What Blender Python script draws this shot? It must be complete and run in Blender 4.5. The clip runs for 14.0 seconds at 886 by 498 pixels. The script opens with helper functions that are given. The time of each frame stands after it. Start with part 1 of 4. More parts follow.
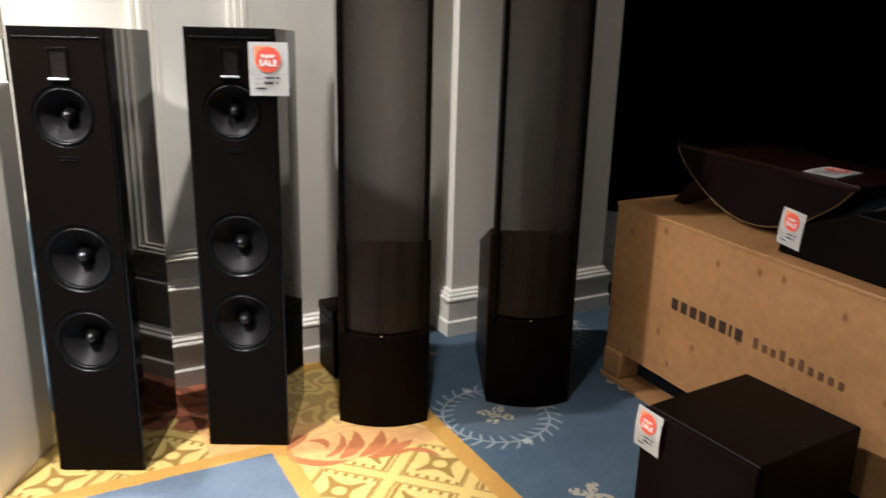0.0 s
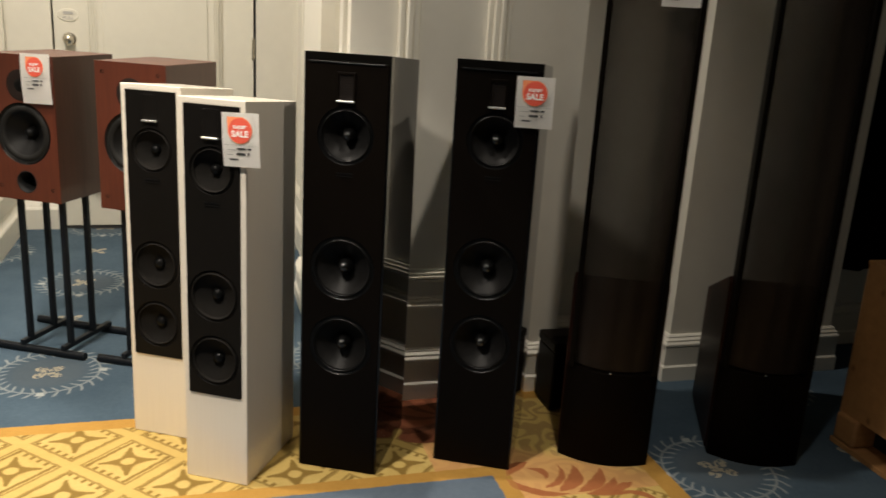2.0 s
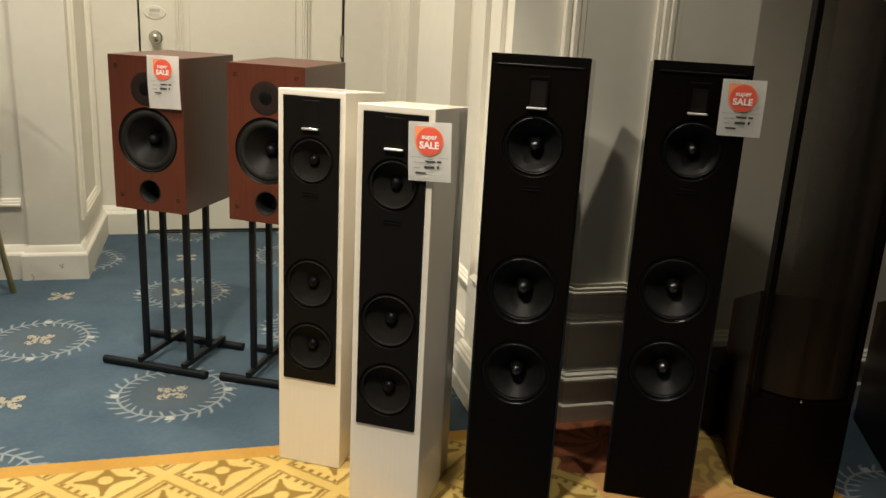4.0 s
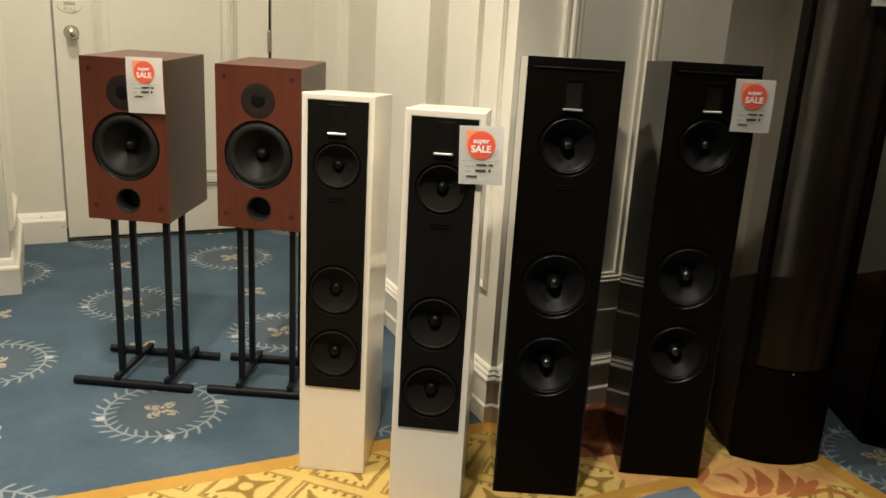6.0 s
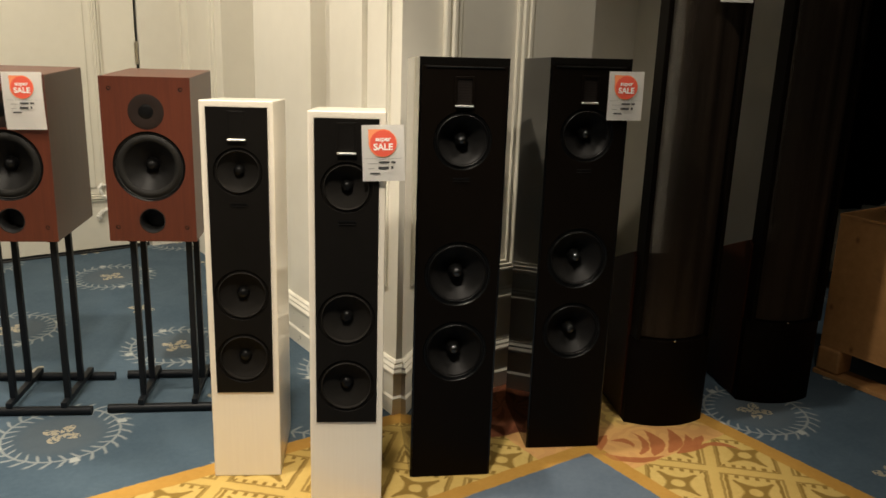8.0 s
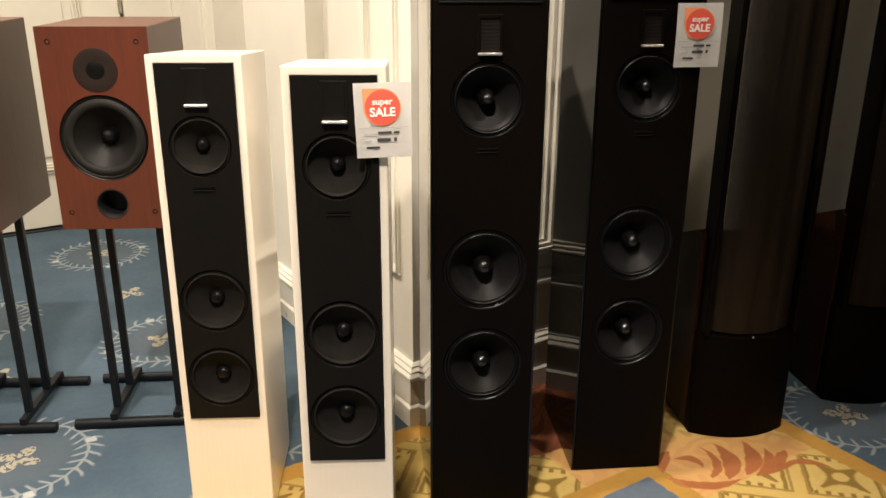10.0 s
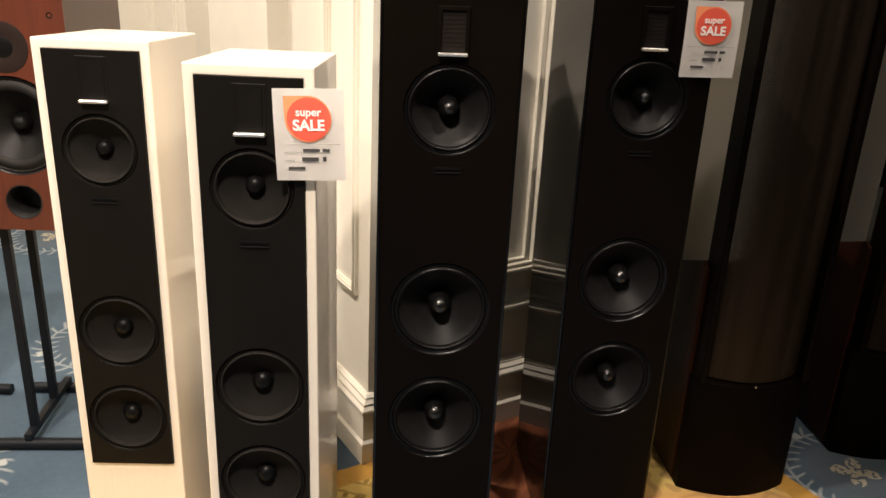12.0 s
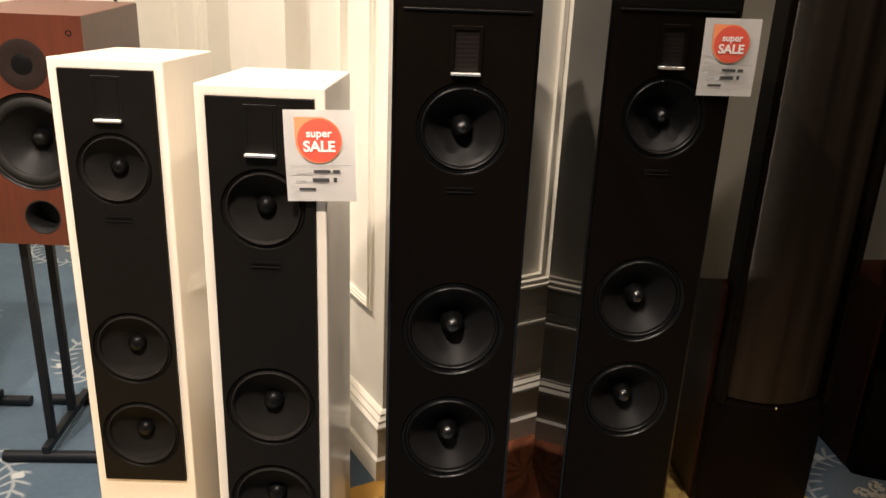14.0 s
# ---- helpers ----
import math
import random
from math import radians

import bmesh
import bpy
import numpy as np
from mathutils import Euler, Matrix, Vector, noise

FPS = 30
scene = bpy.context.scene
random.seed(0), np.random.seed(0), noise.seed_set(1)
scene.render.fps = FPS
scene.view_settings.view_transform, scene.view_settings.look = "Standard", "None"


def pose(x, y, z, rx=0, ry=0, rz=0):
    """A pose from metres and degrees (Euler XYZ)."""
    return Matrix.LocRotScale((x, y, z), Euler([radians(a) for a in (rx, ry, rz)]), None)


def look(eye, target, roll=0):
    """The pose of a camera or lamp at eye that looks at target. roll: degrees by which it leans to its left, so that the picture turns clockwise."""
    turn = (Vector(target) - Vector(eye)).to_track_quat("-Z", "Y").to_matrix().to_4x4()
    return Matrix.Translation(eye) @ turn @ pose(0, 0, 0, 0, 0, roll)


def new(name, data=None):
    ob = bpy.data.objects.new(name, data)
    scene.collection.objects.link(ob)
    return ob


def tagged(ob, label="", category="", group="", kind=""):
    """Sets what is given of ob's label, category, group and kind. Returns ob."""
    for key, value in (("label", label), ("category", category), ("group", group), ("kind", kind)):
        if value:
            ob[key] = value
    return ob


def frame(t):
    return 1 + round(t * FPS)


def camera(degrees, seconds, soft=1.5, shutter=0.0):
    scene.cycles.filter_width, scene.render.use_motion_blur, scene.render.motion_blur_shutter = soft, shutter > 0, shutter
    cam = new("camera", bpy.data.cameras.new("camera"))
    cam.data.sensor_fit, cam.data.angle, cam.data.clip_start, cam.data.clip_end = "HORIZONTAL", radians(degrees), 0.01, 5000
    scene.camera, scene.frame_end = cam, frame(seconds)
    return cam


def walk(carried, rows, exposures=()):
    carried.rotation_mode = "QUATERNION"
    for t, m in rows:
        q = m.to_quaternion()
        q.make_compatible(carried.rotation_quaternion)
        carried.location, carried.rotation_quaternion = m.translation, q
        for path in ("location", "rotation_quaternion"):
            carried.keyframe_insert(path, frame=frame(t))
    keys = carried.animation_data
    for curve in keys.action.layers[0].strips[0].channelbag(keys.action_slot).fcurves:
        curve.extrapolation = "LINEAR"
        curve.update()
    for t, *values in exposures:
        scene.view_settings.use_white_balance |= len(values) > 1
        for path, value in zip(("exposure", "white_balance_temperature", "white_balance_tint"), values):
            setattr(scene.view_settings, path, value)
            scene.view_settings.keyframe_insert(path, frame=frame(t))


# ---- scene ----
cam = camera(55.7, 14.0, shutter=0.4)
METRES, EYE, TILT, LEAN, TURN = 2.4, 1.293, 0.0, 0.0, -28.6
ROWS = [
    (0.0, 0.0, 0.0, 0.0, 0.44, -17.3, -1.41),
    (0.5, -0.0059, -0.0242, 0.0058, 5.28, -16.27, -2.23),
    (1.0, -0.0072, -0.0437, 0.0057, 7.72, -15.58, -2.9),
    (1.5, -0.0285, -0.0437, 0.0066, 9.74, -15.45, -3.53),
    (2.0, -0.0871, -0.0243, -0.0002, 12.79, -15.59, -3.36),
    (2.5, -0.1342, -0.0039, 0.0019, 14.57, -15.77, -3.22),
    (3.0, -0.1807, -0.0006, -0.0032, 16.49, -16.04, -3.18),
    (5.5, -0.4191, 0.0109, -0.0053, 6.48, -16.46, -2.98),
    (6.0, -0.461, -0.0173, 0.0021, 3.97, -16.48, -3.2),
    (6.5, -0.4936, -0.0574, 0.0077, -0.35, -15.92, -2.61),
    (7.0, -0.5167, -0.0796, 0.0064, -2.5, -15.46, -2.01),
    (7.5, -0.515, -0.0803, 0.003, -3.59, -15.41, -1.77),
    (8.0, -0.4982, -0.0537, -0.0019, -5.64, -15.66, -1.86),
    (10.5, -0.4581, 0.2005, -0.0213, -3.9149, -20.2437, -0.1807),
    (11.0, -0.4363, 0.2436, -0.0173, -4.0199, -21.0597, -0.37),
    (11.5, -0.4248, 0.2663, -0.0171, -3.4132, -21.2338, -1.8755),
    (12.0, -0.4203, 0.2761, -0.0136, -2.6365, -21.3579, -2.551),
    (12.5, -0.4188, 0.2804, -0.0089, -2.0347, -21.3823, -2.5496),
    (13.0, -0.4162, 0.2813, -0.0068, -1.7615, -20.9616, -2.3859),
    (13.5, -0.4144, 0.2824, -0.0069, -1.4782, -20.8108, -2.3621),
    (14.0, -0.4127, 0.2827, -0.0069, -1.035, -20.8901, -2.2684),
]
EXPOSURES = [(0.0, 1.46, 5350, 15), (0.5, 0.70, 5750, 17), (1.0, 0.38, 6000, 17), (1.5, 0.15, 6000, 15), (2.2, -0.10, 6050, 10), (3.0, -0.15, 6130, 8), (5.5, -0.12, 6220, 8), (8.0, -0.12, 6300, 10), (10.5, 0.48, 6280, 16), (14.0, 0.48, 6300, 19)]
walk(cam, [(t, pose(0, 0, EYE, TILT, LEAN, TURN) @ pose(METRES * x, METRES * y, METRES * z, 90 + pitch, roll, yaw)) for t, x, y, z, yaw, pitch, roll in ROWS], EXPOSURES)

# ---------------------------------------------------------------- light
world = bpy.data.worlds.new("world")
scene.world = world
world.use_nodes = True
world.node_tree.nodes["Background"].inputs[0].default_value = (1.0, 0.86, 0.68, 1)
world.node_tree.nodes["Background"].inputs[1].default_value = 0.004


WARM = (1.0, 0.87, 0.69)


def downlight(x, y, watts, size=0.12, aim=None):
    """An unseen disc lamp just under the ceiling, shining down or tilted towards a place."""
    data = bpy.data.lights.new("ceiling_or_fill_light", "AREA")
    data.shape, data.size, data.energy, data.color = "DISK", size, watts, WARM
    ob = new("ceiling_or_fill_light", data)
    ob.matrix_basis = look((x, y, CEILING - 0.02), aim or (x, y + 0.001, 0))


def spotlight(x, y, watts, cone, aim, blend=0.5, size=0.10):
    """A ceiling spot aimed at a place."""
    data = bpy.data.lights.new("ceiling_spot", "SPOT")
    data.energy, data.color, data.spot_size, data.spot_blend, data.shadow_soft_size = watts, WARM, radians(cone), blend, size
    ob = new("ceiling_spot", data)
    ob.matrix_basis = look((x, y, CEILING - 0.03), aim)


CEILING = 3.0
spotlight(0.55, 1.23, 88, 82, (0.10, 2.38, 0.2), 1.0, 0.04)
spotlight(-0.96, 1.20, 370, 60, (-0.50, 2.3, 0))
downlight(-3.1, 2.9, 33, 0.2)
# unseen fill lamp far to the left, added to raise the ambient light
downlight(-4.2, -0.8, 30, 0.3)
downlight(-0.96, 2.46, 54, 0.08)
downlight(-0.96, 3.90, 40, 0.2)

# ---------------------------------------------------------------- materials


class Nodes:
    """A node material built by short calls."""

    def __init__(self, name):
        self.mat = bpy.data.materials.new(name)
        self.mat.use_nodes = True
        self.tree = self.mat.node_tree
        self.bsdf = self.tree.nodes["Principled BSDF"]

    def put(self, socket, value):
        if isinstance(value, bpy.types.NodeSocket):
            self.tree.links.new(value, socket)
        else:
            socket.default_value = value

    def m(self, op, a, b=0.0, c=0.0):
        n = self.tree.nodes.new("ShaderNodeMath")
        n.operation = op
        for s, v in zip(n.inputs, (a, b, c)):
            self.put(s, v)
        return n.outputs[0]

    def pos(self):
        return self.tree.nodes.new("ShaderNodeNewGeometry").outputs["Position"]

    def obj(self):
        return self.tree.nodes.new("ShaderNodeTexCoord").outputs["Object"]

    def scaled(self, vec, s):
        n = self.tree.nodes.new("ShaderNodeVectorMath")
        n.operation = "MULTIPLY"
        self.put(n.inputs[0], vec)
        n.inputs[1].default_value = s
        return n.outputs[0]

    def xyz(self, vec):
        n = self.tree.nodes.new("ShaderNodeSeparateXYZ")
        self.put(n.inputs[0], vec)
        return n.outputs

    def noise(self, vec, scale, detail=3.0, rough=0.55):
        n = self.tree.nodes.new("ShaderNodeTexNoise")
        self.put(n.inputs["Vector"], vec)
        n.inputs["Scale"].default_value = scale
        n.inputs["Detail"].default_value = detail
        n.inputs["Roughness"].default_value = rough
        return n.outputs[0]

    def ramp(self, fac, stops):
        n = self.tree.nodes.new("ShaderNodeValToRGB")
        self.put(n.inputs[0], fac)
        el = n.color_ramp.elements
        while len(el) < len(stops):
            el.new(0.5)
        for e, (p, c) in zip(el, stops):
            e.position = p
            e.color = (*c, 1) if len(c) == 3 else c
        return n.outputs[0]

    def mix(self, fac, a, b):
        n = self.tree.nodes.new("ShaderNodeMix")
        n.data_type = "RGBA"
        self.put(n.inputs[0], fac)
        self.put(n.inputs[6], (*a, 1) if isinstance(a, tuple) else a)
        self.put(n.inputs[7], (*b, 1) if isinstance(b, tuple) else b)
        return n.outputs[2]

    def bump(self, height, strength=0.3, distance=0.002):
        n = self.tree.nodes.new("ShaderNodeBump")
        n.inputs["Strength"].default_value = strength
        n.inputs["Distance"].default_value = distance
        self.put(n.inputs["Height"], height)
        self.put(self.bsdf.inputs["Normal"], n.outputs[0])

    def done(self, colour=None, rough=None, metal=None, coat=None, spec=None):
        for key, v in (("Base Color", colour), ("Roughness", rough), ("Metallic", metal), ("Coat Weight", coat), ("Specular IOR Level", spec)):
            if v is not None:
                self.put(self.bsdf.inputs[key], (*v, 1) if isinstance(v, tuple) else v)
        return self.mat


def plain(name, colour, rough=0.5, metal=0.0, var=0.12, scale=25.0, coat=None, bump=0.08, spec=None):
    """One colour with faint blotches and fine relief."""
    n = Nodes(name)
    p = n.obj()
    a = n.noise(p, scale, 4)
    b = n.noise(p, scale * 0.12, 2)
    f = n.m("ADD", n.m("MULTIPLY", a, 0.5), n.m("MULTIPLY", b, 0.5))
    lo = tuple(c * (1 - var) for c in colour)
    hi = tuple(min(1.0, c * (1 + var)) for c in colour)
    col = n.ramp(f, [(0.3, lo), (0.7, hi)])
    r = n.m("ADD", n.m("MULTIPLY", n.m("SUBTRACT", a, 0.5), 0.12), rough)
    n.bump(a, bump, 0.001)
    return n.done(col, r, metal, coat, spec)


def wood(name, dark, light, rough, axis_scale, coat=0.0, spec=None):
    """Straight-grained wood, the grain along the axis with the small scale."""
    n = Nodes(name)
    p = n.scaled(n.obj(), axis_scale)
    g = n.noise(p, 1.0, 6, 0.65)
    big = n.noise(n.obj(), 3.0, 2)
    f = n.m("ADD", n.m("MULTIPLY", g, 0.75), n.m("MULTIPLY", big, 0.25))
    n.bump(g, 0.12, 0.0006)
    return n.done(n.ramp(f, [(0.28, dark), (0.5, tuple((a + b) / 2 for a, b in zip(dark, light))), (0.72, light)]), rough, 0.0, coat, spec)


WALL = plain("wall_paint", (0.74, 0.71, 0.62), 0.45, var=0.04, scale=14, bump=0.1)
DOOR_PAINT = plain("door_paint", (0.76, 0.73, 0.63), 0.35, var=0.03, scale=20, bump=0.06)
GLOSS_PAINT = plain("gloss_white_paint", (0.82, 0.80, 0.74), 0.12, var=0.03, bump=0.0)
CEIL = plain("ceiling_paint", (0.78, 0.76, 0.7), 0.8, var=0.03)
GLOSS_BLACK = plain("black_lacquer", (0.003, 0.0027, 0.0025), 0.03, var=0.1, scale=4, bump=0.0, spec=0.38)
SATIN_BLACK = plain("satin_black_baffle", (0.0034, 0.0023, 0.0015), 0.42, var=0.15, scale=60, bump=0.04, spec=0.06)
WHITE_BAFFLE = plain("matt_black_baffle", (0.0056, 0.0048, 0.0040), 0.5, var=0.15, scale=60, bump=0.04, spec=0.10)
TWEETER_FACE = plain("tweeter_face", (0.017, 0.011, 0.009), 0.55, var=0.15, scale=60, bump=0.05, spec=0.15)
WHITE_CONE = plain("matt_cone", (0.0115, 0.0104, 0.0092), 0.75, var=0.2, scale=80, bump=0.03, spec=0.06)
SURROUND = plain("grey_foam_surround", (0.012, 0.0115, 0.0105), 0.6, var=0.2, scale=60, bump=0.05, spec=0.15)
BASS = plain("dark_bass_cabinet", (0.0030, 0.0018, 0.0011), 0.5, var=0.15, scale=60, bump=0.04, spec=0.04)
CONE = plain("black_cone", (0.0075, 0.0072, 0.007), 0.45, var=0.2, scale=80, bump=0.03, spec=0.10)
RUBBER = plain("black_rubber", (0.004, 0.004, 0.004), 0.35, var=0.15, scale=60, bump=0.03, spec=0.15)
CAP = plain("dust_cap", (0.004, 0.004, 0.004), 0.24, var=0.1, scale=60, bump=0.0, spec=0.7)
LIP = plain("black_lip", (0.003, 0.003, 0.003), 0.32, var=0.1, scale=60, bump=0.0, spec=0.3)
PORT = plain("port_black", (0.004, 0.004, 0.004), 0.6, var=0.1)
CHROME = plain("chrome", (0.85, 0.84, 0.8), 0.16, 1.0, var=0.03, bump=0.0)
BRIGHT = plain("satin_chrome", (0.9, 0.89, 0.86), 0.34, 1.0, var=0.03, bump=0.0)
BRASS = plain("brushed_nickel", (0.62, 0.58, 0.5), 0.25, 1.0, var=0.05, bump=0.02)
GOLD = plain("gold_frame", (0.55, 0.42, 0.2), 0.3, 1.0, var=0.06, bump=0.02)
BLUE_CLOTH = plain("navy_upholstery", (0.012, 0.016, 0.04), 0.85, var=0.3, scale=220, bump=0.4)
WHITE_ASH = wood("white_wood", (0.78, 0.715, 0.605), (0.82, 0.76, 0.65), 0.30, (160, 160, 5), 0.45)
CHERRY = wood("cherry_veneer", (0.062, 0.0132, 0.0056), (0.106, 0.0245, 0.0098), 0.42, (120, 120, 6), 0.1)
CHERRY_SIDE = wood("cherry_side_veneer", (0.040, 0.018, 0.010), (0.076, 0.034, 0.020), 0.45, (120, 120, 6), 0.1)
WALNUT = wood("dark_walnut", (0.011, 0.0033, 0.0013), (0.027, 0.0080, 0.0031), 0.40, (6, 90, 90), 0.0, 0.10)
STEEL_BLACK = plain("black_powder_coat", (0.005, 0.0065, 0.009), 0.45, var=0.1, scale=100, spec=0.2)
PAPER = plain("white_card", (0.92, 0.90, 0.86), 0.6, var=0.02, bump=0.02)
RED = plain("red_print", (0.76, 0.105, 0.06), 0.55, var=0.03, bump=0.0)
ORANGE = plain("orange_print", (0.88, 0.30, 0.13), 0.55, var=0.03, bump=0.0)
INK = plain("black_ink", (0.05, 0.05, 0.05), 0.6, var=0.05, bump=0.0)
GREY_INK = plain("grey_ink", (0.45, 0.44, 0.42), 0.6, var=0.05, bump=0.0)
BURNT = plain("dark_brown_stencil", (0.035, 0.016, 0.006), 0.7, var=0.2, scale=90)
THIN_STENCIL = plain("pale_brown_stencil", (0.11, 0.05, 0.02), 0.7, var=0.2, scale=90)
BLACK_DRAPE = plain("black_drape", (0.0075, 0.0045, 0.0042), 0.95, var=0.25, scale=40, bump=0.3, spec=0.02)
DARK_BRASS = plain("dull_brass", (0.20, 0.13, 0.06), 0.45, 1.0, var=0.1, bump=0.02)
CABLE = plain("black_cable", (0.01, 0.01, 0.01), 0.5)
MAHOGANY = wood("dark_mahogany", (0.006, 0.0018, 0.0014), (0.016, 0.0042, 0.0030), 0.34, (90, 5, 90), 0.0, 0.12)


def ribbon_material():
    n = Nodes("pleated_ribbon")
    z = n.xyz(n.obj())[2]
    w = n.m("SINE", n.m("MULTIPLY", z, 900.0))
    n.bump(w, 0.12, 0.001)
    return n.done((0.008, 0.006, 0.005), 0.55, 0.0, None, 0.1)


RIBBON = ribbon_material()


def mesh_material():
    """Dark bronze metal with upright streaks."""
    n = Nodes("bronze_screen")
    p = n.obj()
    streak = n.noise(n.scaled(p, (30, 30, 1.2)), 1.0, 3)
    return n.done(n.ramp(streak, [(0.3, (0.016, 0.011, 0.0078)), (0.7, (0.052, 0.037, 0.027))]), 0.36, 0.35, None, 0.2)


MESH = mesh_material()


def plywood_material():
    n = Nodes("plywood")
    p = n.obj()
    x, y, z = n.xyz(p)
    g = n.noise(n.scaled(p, (30, 2.2, 30)), 1.0, 6, 0.6)
    big = n.noise(n.scaled(p, (3, 1, 5)), 1.0, 2)
    v = n.tree.nodes.new("ShaderNodeTexVoronoi")
    v.voronoi_dimensions = "2D"
    cxy = n.tree.nodes.new("ShaderNodeCombineXYZ")
    n.put(cxy.inputs[0], n.m("MULTIPLY", x, 6.2))
    n.put(cxy.inputs[1], n.m("ADD", n.m("MULTIPLY", z, 4.2), n.m("MULTIPLY", y, 4.0)))
    n.put(v.inputs["Vector"], cxy.outputs[0])
    v.inputs["Scale"].default_value = 1.0
    v.inputs["Randomness"].default_value = 0.9
    knot = n.m("SUBTRACT", 1.0, n.m("SMOOTH_MIN", n.m("MULTIPLY", v.outputs["Distance"], 14.0), 1.0, 0.2))
    base = n.ramp(n.m("ADD", n.m("MULTIPLY", g, 0.6), n.m("MULTIPLY", big, 0.4)), [(0.3, (0.30, 0.148, 0.050)), (0.7, (0.44, 0.228, 0.083))])
    n.bump(g, 0.1, 0.001)
    return n.done(n.mix(n.m("MULTIPLY", knot, 0.9), base, (0.10, 0.032, 0.010)), 0.55)


PLY = plywood_material()


def carpet_material():
    """Blue carpet with wreaths on a lattice, and a gold band of diamonds that turns a corner."""
    n = Nodes("woven_carpet")
    p = n.pos()
    wob = n.noise(p, 38.0, 2)
    wob2 = n.noise(p, 33.0, 2)
    x0, y0, _ = n.xyz(p)
    d = 0.010
    x = n.m("ADD", x0, n.m("MULTIPLY", n.m("SUBTRACT", wob, 0.5), d))
    y = n.m("ADD", y0, n.m("MULTIPLY", n.m("SUBTRACT", wob2, 0.5), d))
    pile = n.noise(p, 420.0, 2)
    blot = n.noise(p, 5.0, 3)
    mid = n.noise(p, 60.0, 2)

    def band(v, lo, hi, soft=0.004):
        a = n.tree.nodes.new("ShaderNodeMapRange")
        a.interpolation_type = "SMOOTHSTEP"
        n.put(a.inputs[0], v)
        a.inputs[1].default_value, a.inputs[2].default_value = lo - soft, lo + soft
        b = n.tree.nodes.new("ShaderNodeMapRange")
        b.interpolation_type = "SMOOTHSTEP"
        n.put(b.inputs[0], v)
        b.inputs[1].default_value, b.inputs[2].default_value = hi - soft, hi + soft
        return n.m("MULTIPLY", a.outputs[0], n.m("SUBTRACT", 1.0, b.outputs[0]))

    # wreaths: lattice of two interleaved square grids
    PX, PY = 1.02, 1.02

    def wreath(cx, cy, small=False):
        u = n.m("SUBTRACT", n.m("FLOORED_MODULO", n.m("SUBTRACT", x, cx - PX / 2), PX), PX / 2)
        v = n.m("SUBTRACT", n.m("FLOORED_MODULO", n.m("SUBTRACT", y, cy - PY / 2), PY), PY / 2)
        r = n.m("SQRT", n.m("ADD", n.m("MULTIPLY", u, u), n.m("MULTIPLY", v, v)))
        th = n.m("ARCTAN2", v, u)
        if small:
            petal = n.m("MULTIPLY", n.m("ABSOLUTE", n.m("SINE", n.m("MULTIPLY", th, 2.0))), 0.062)
            return n.m("MULTIPLY", n.m("LESS_THAN", r, petal), n.m("GREATER_THAN", n.noise(p, 60, 1), 0.42)), None
        # ring stem, with leaves slanting to both sides
        dr = n.m("SUBTRACT", r, 0.170)
        stem = band(dr, -0.004, 0.004, 0.003)
        slant = n.m("MULTIPLY", n.m("ABSOLUTE", dr), 14.0)
        ph = n.m("FRACT", n.m("ADD", n.m("MULTIPLY", th, 28 / (2 * math.pi)), slant))
        leaf = n.m("MULTIPLY", band(ph, 0.36, 0.60, 0.09), band(dr, -0.034, 0.038, 0.008))
        turn = n.m("FRACT", n.m("ADD", n.m("MULTIPLY", th, 4 / (2 * math.pi)), 0.5))
        berry = n.m("MULTIPLY", band(turn, 0.452, 0.548, 0.012), band(dr, -0.004, 0.024, 0.004))
        ring = n.m("MAXIMUM", n.m("MAXIMUM", n.m("MULTIPLY", stem, 0.8), n.m("MULTIPLY", leaf, 0.85)), n.m("MULTIPLY", berry, 1.45))
        petal = n.m("ADD", n.m("MULTIPLY", n.m("ABSOLUTE", n.m("SINE", n.m("MULTIPLY", th, 2.0))), 0.05), 0.012)
        flower = n.m("MULTIPLY", n.m("LESS_THAN", r, petal), n.m("GREATER_THAN", n.noise(p, 70, 1), 0.45))
        inner = n.m("MULTIPLY", band(r, -1.0, 0.13, 0.03), 1.0)
        return ring, (flower, inner)

    r1, (f1, i1) = wreath(-0.735, 3.035)
    r2, (f2, i2) = wreath(-0.215, 3.565)
    s1, _ = wreath(-0.215, 3.035, True)
    s2, _ = wreath(-0.735, 3.565, True)
    ring, flower, inner = n.m("MAXIMUM", r1, r2), n.m("MAXIMUM", f1, f2), n.m("MAXIMUM", i1, i2)
    small = n.m("MAXIMUM", s1, s2)
    tone = n.m("ADD", n.m("MULTIPLY", blot, 0.5), n.m("ADD", n.m("MULTIPLY", mid, 0.25), n.m("MULTIPLY", pile, 0.25)))
    blue = n.ramp(tone, [(0.3, (0.046, 0.074, 0.104)), (0.7, (0.082, 0.120, 0.156))])
    blue = n.mix(n.m("MULTIPLY", inner, 0.45), blue, (0.098, 0.112, 0.122))
    blue = n.mix(n.m("MULTIPLY", ring, 0.60), blue, (0.40, 0.42, 0.40))
    blue = n.mix(n.m("MULTIPLY", n.m("MAXIMUM", flower, small), 0.75), blue, (0.42, 0.375, 0.27))

    # distance across the band: 0 at the inner edge, BW at the outer edge
    IX, IY, BW = 0.600, 2.100, 0.530
    ax, ay = n.m("SUBTRACT", x, IX), n.m("SUBTRACT", y, IY)
    across = n.m("MAXIMUM", ax, ay)
    in_band = band(across, 0.0, BW, 0.003)
    edge = n.m("MAXIMUM", band(across, 0.0, 0.052, 0.003), band(across, BW - 0.060, BW, 0.003))
    # diamonds
    PD = 0.307
    arm = n.m("GREATER_THAN", ax, ay)
    fx = n.m("MULTIPLY_ADD", arm, 0.857 - 0.497, 0.497 - PD / 2)
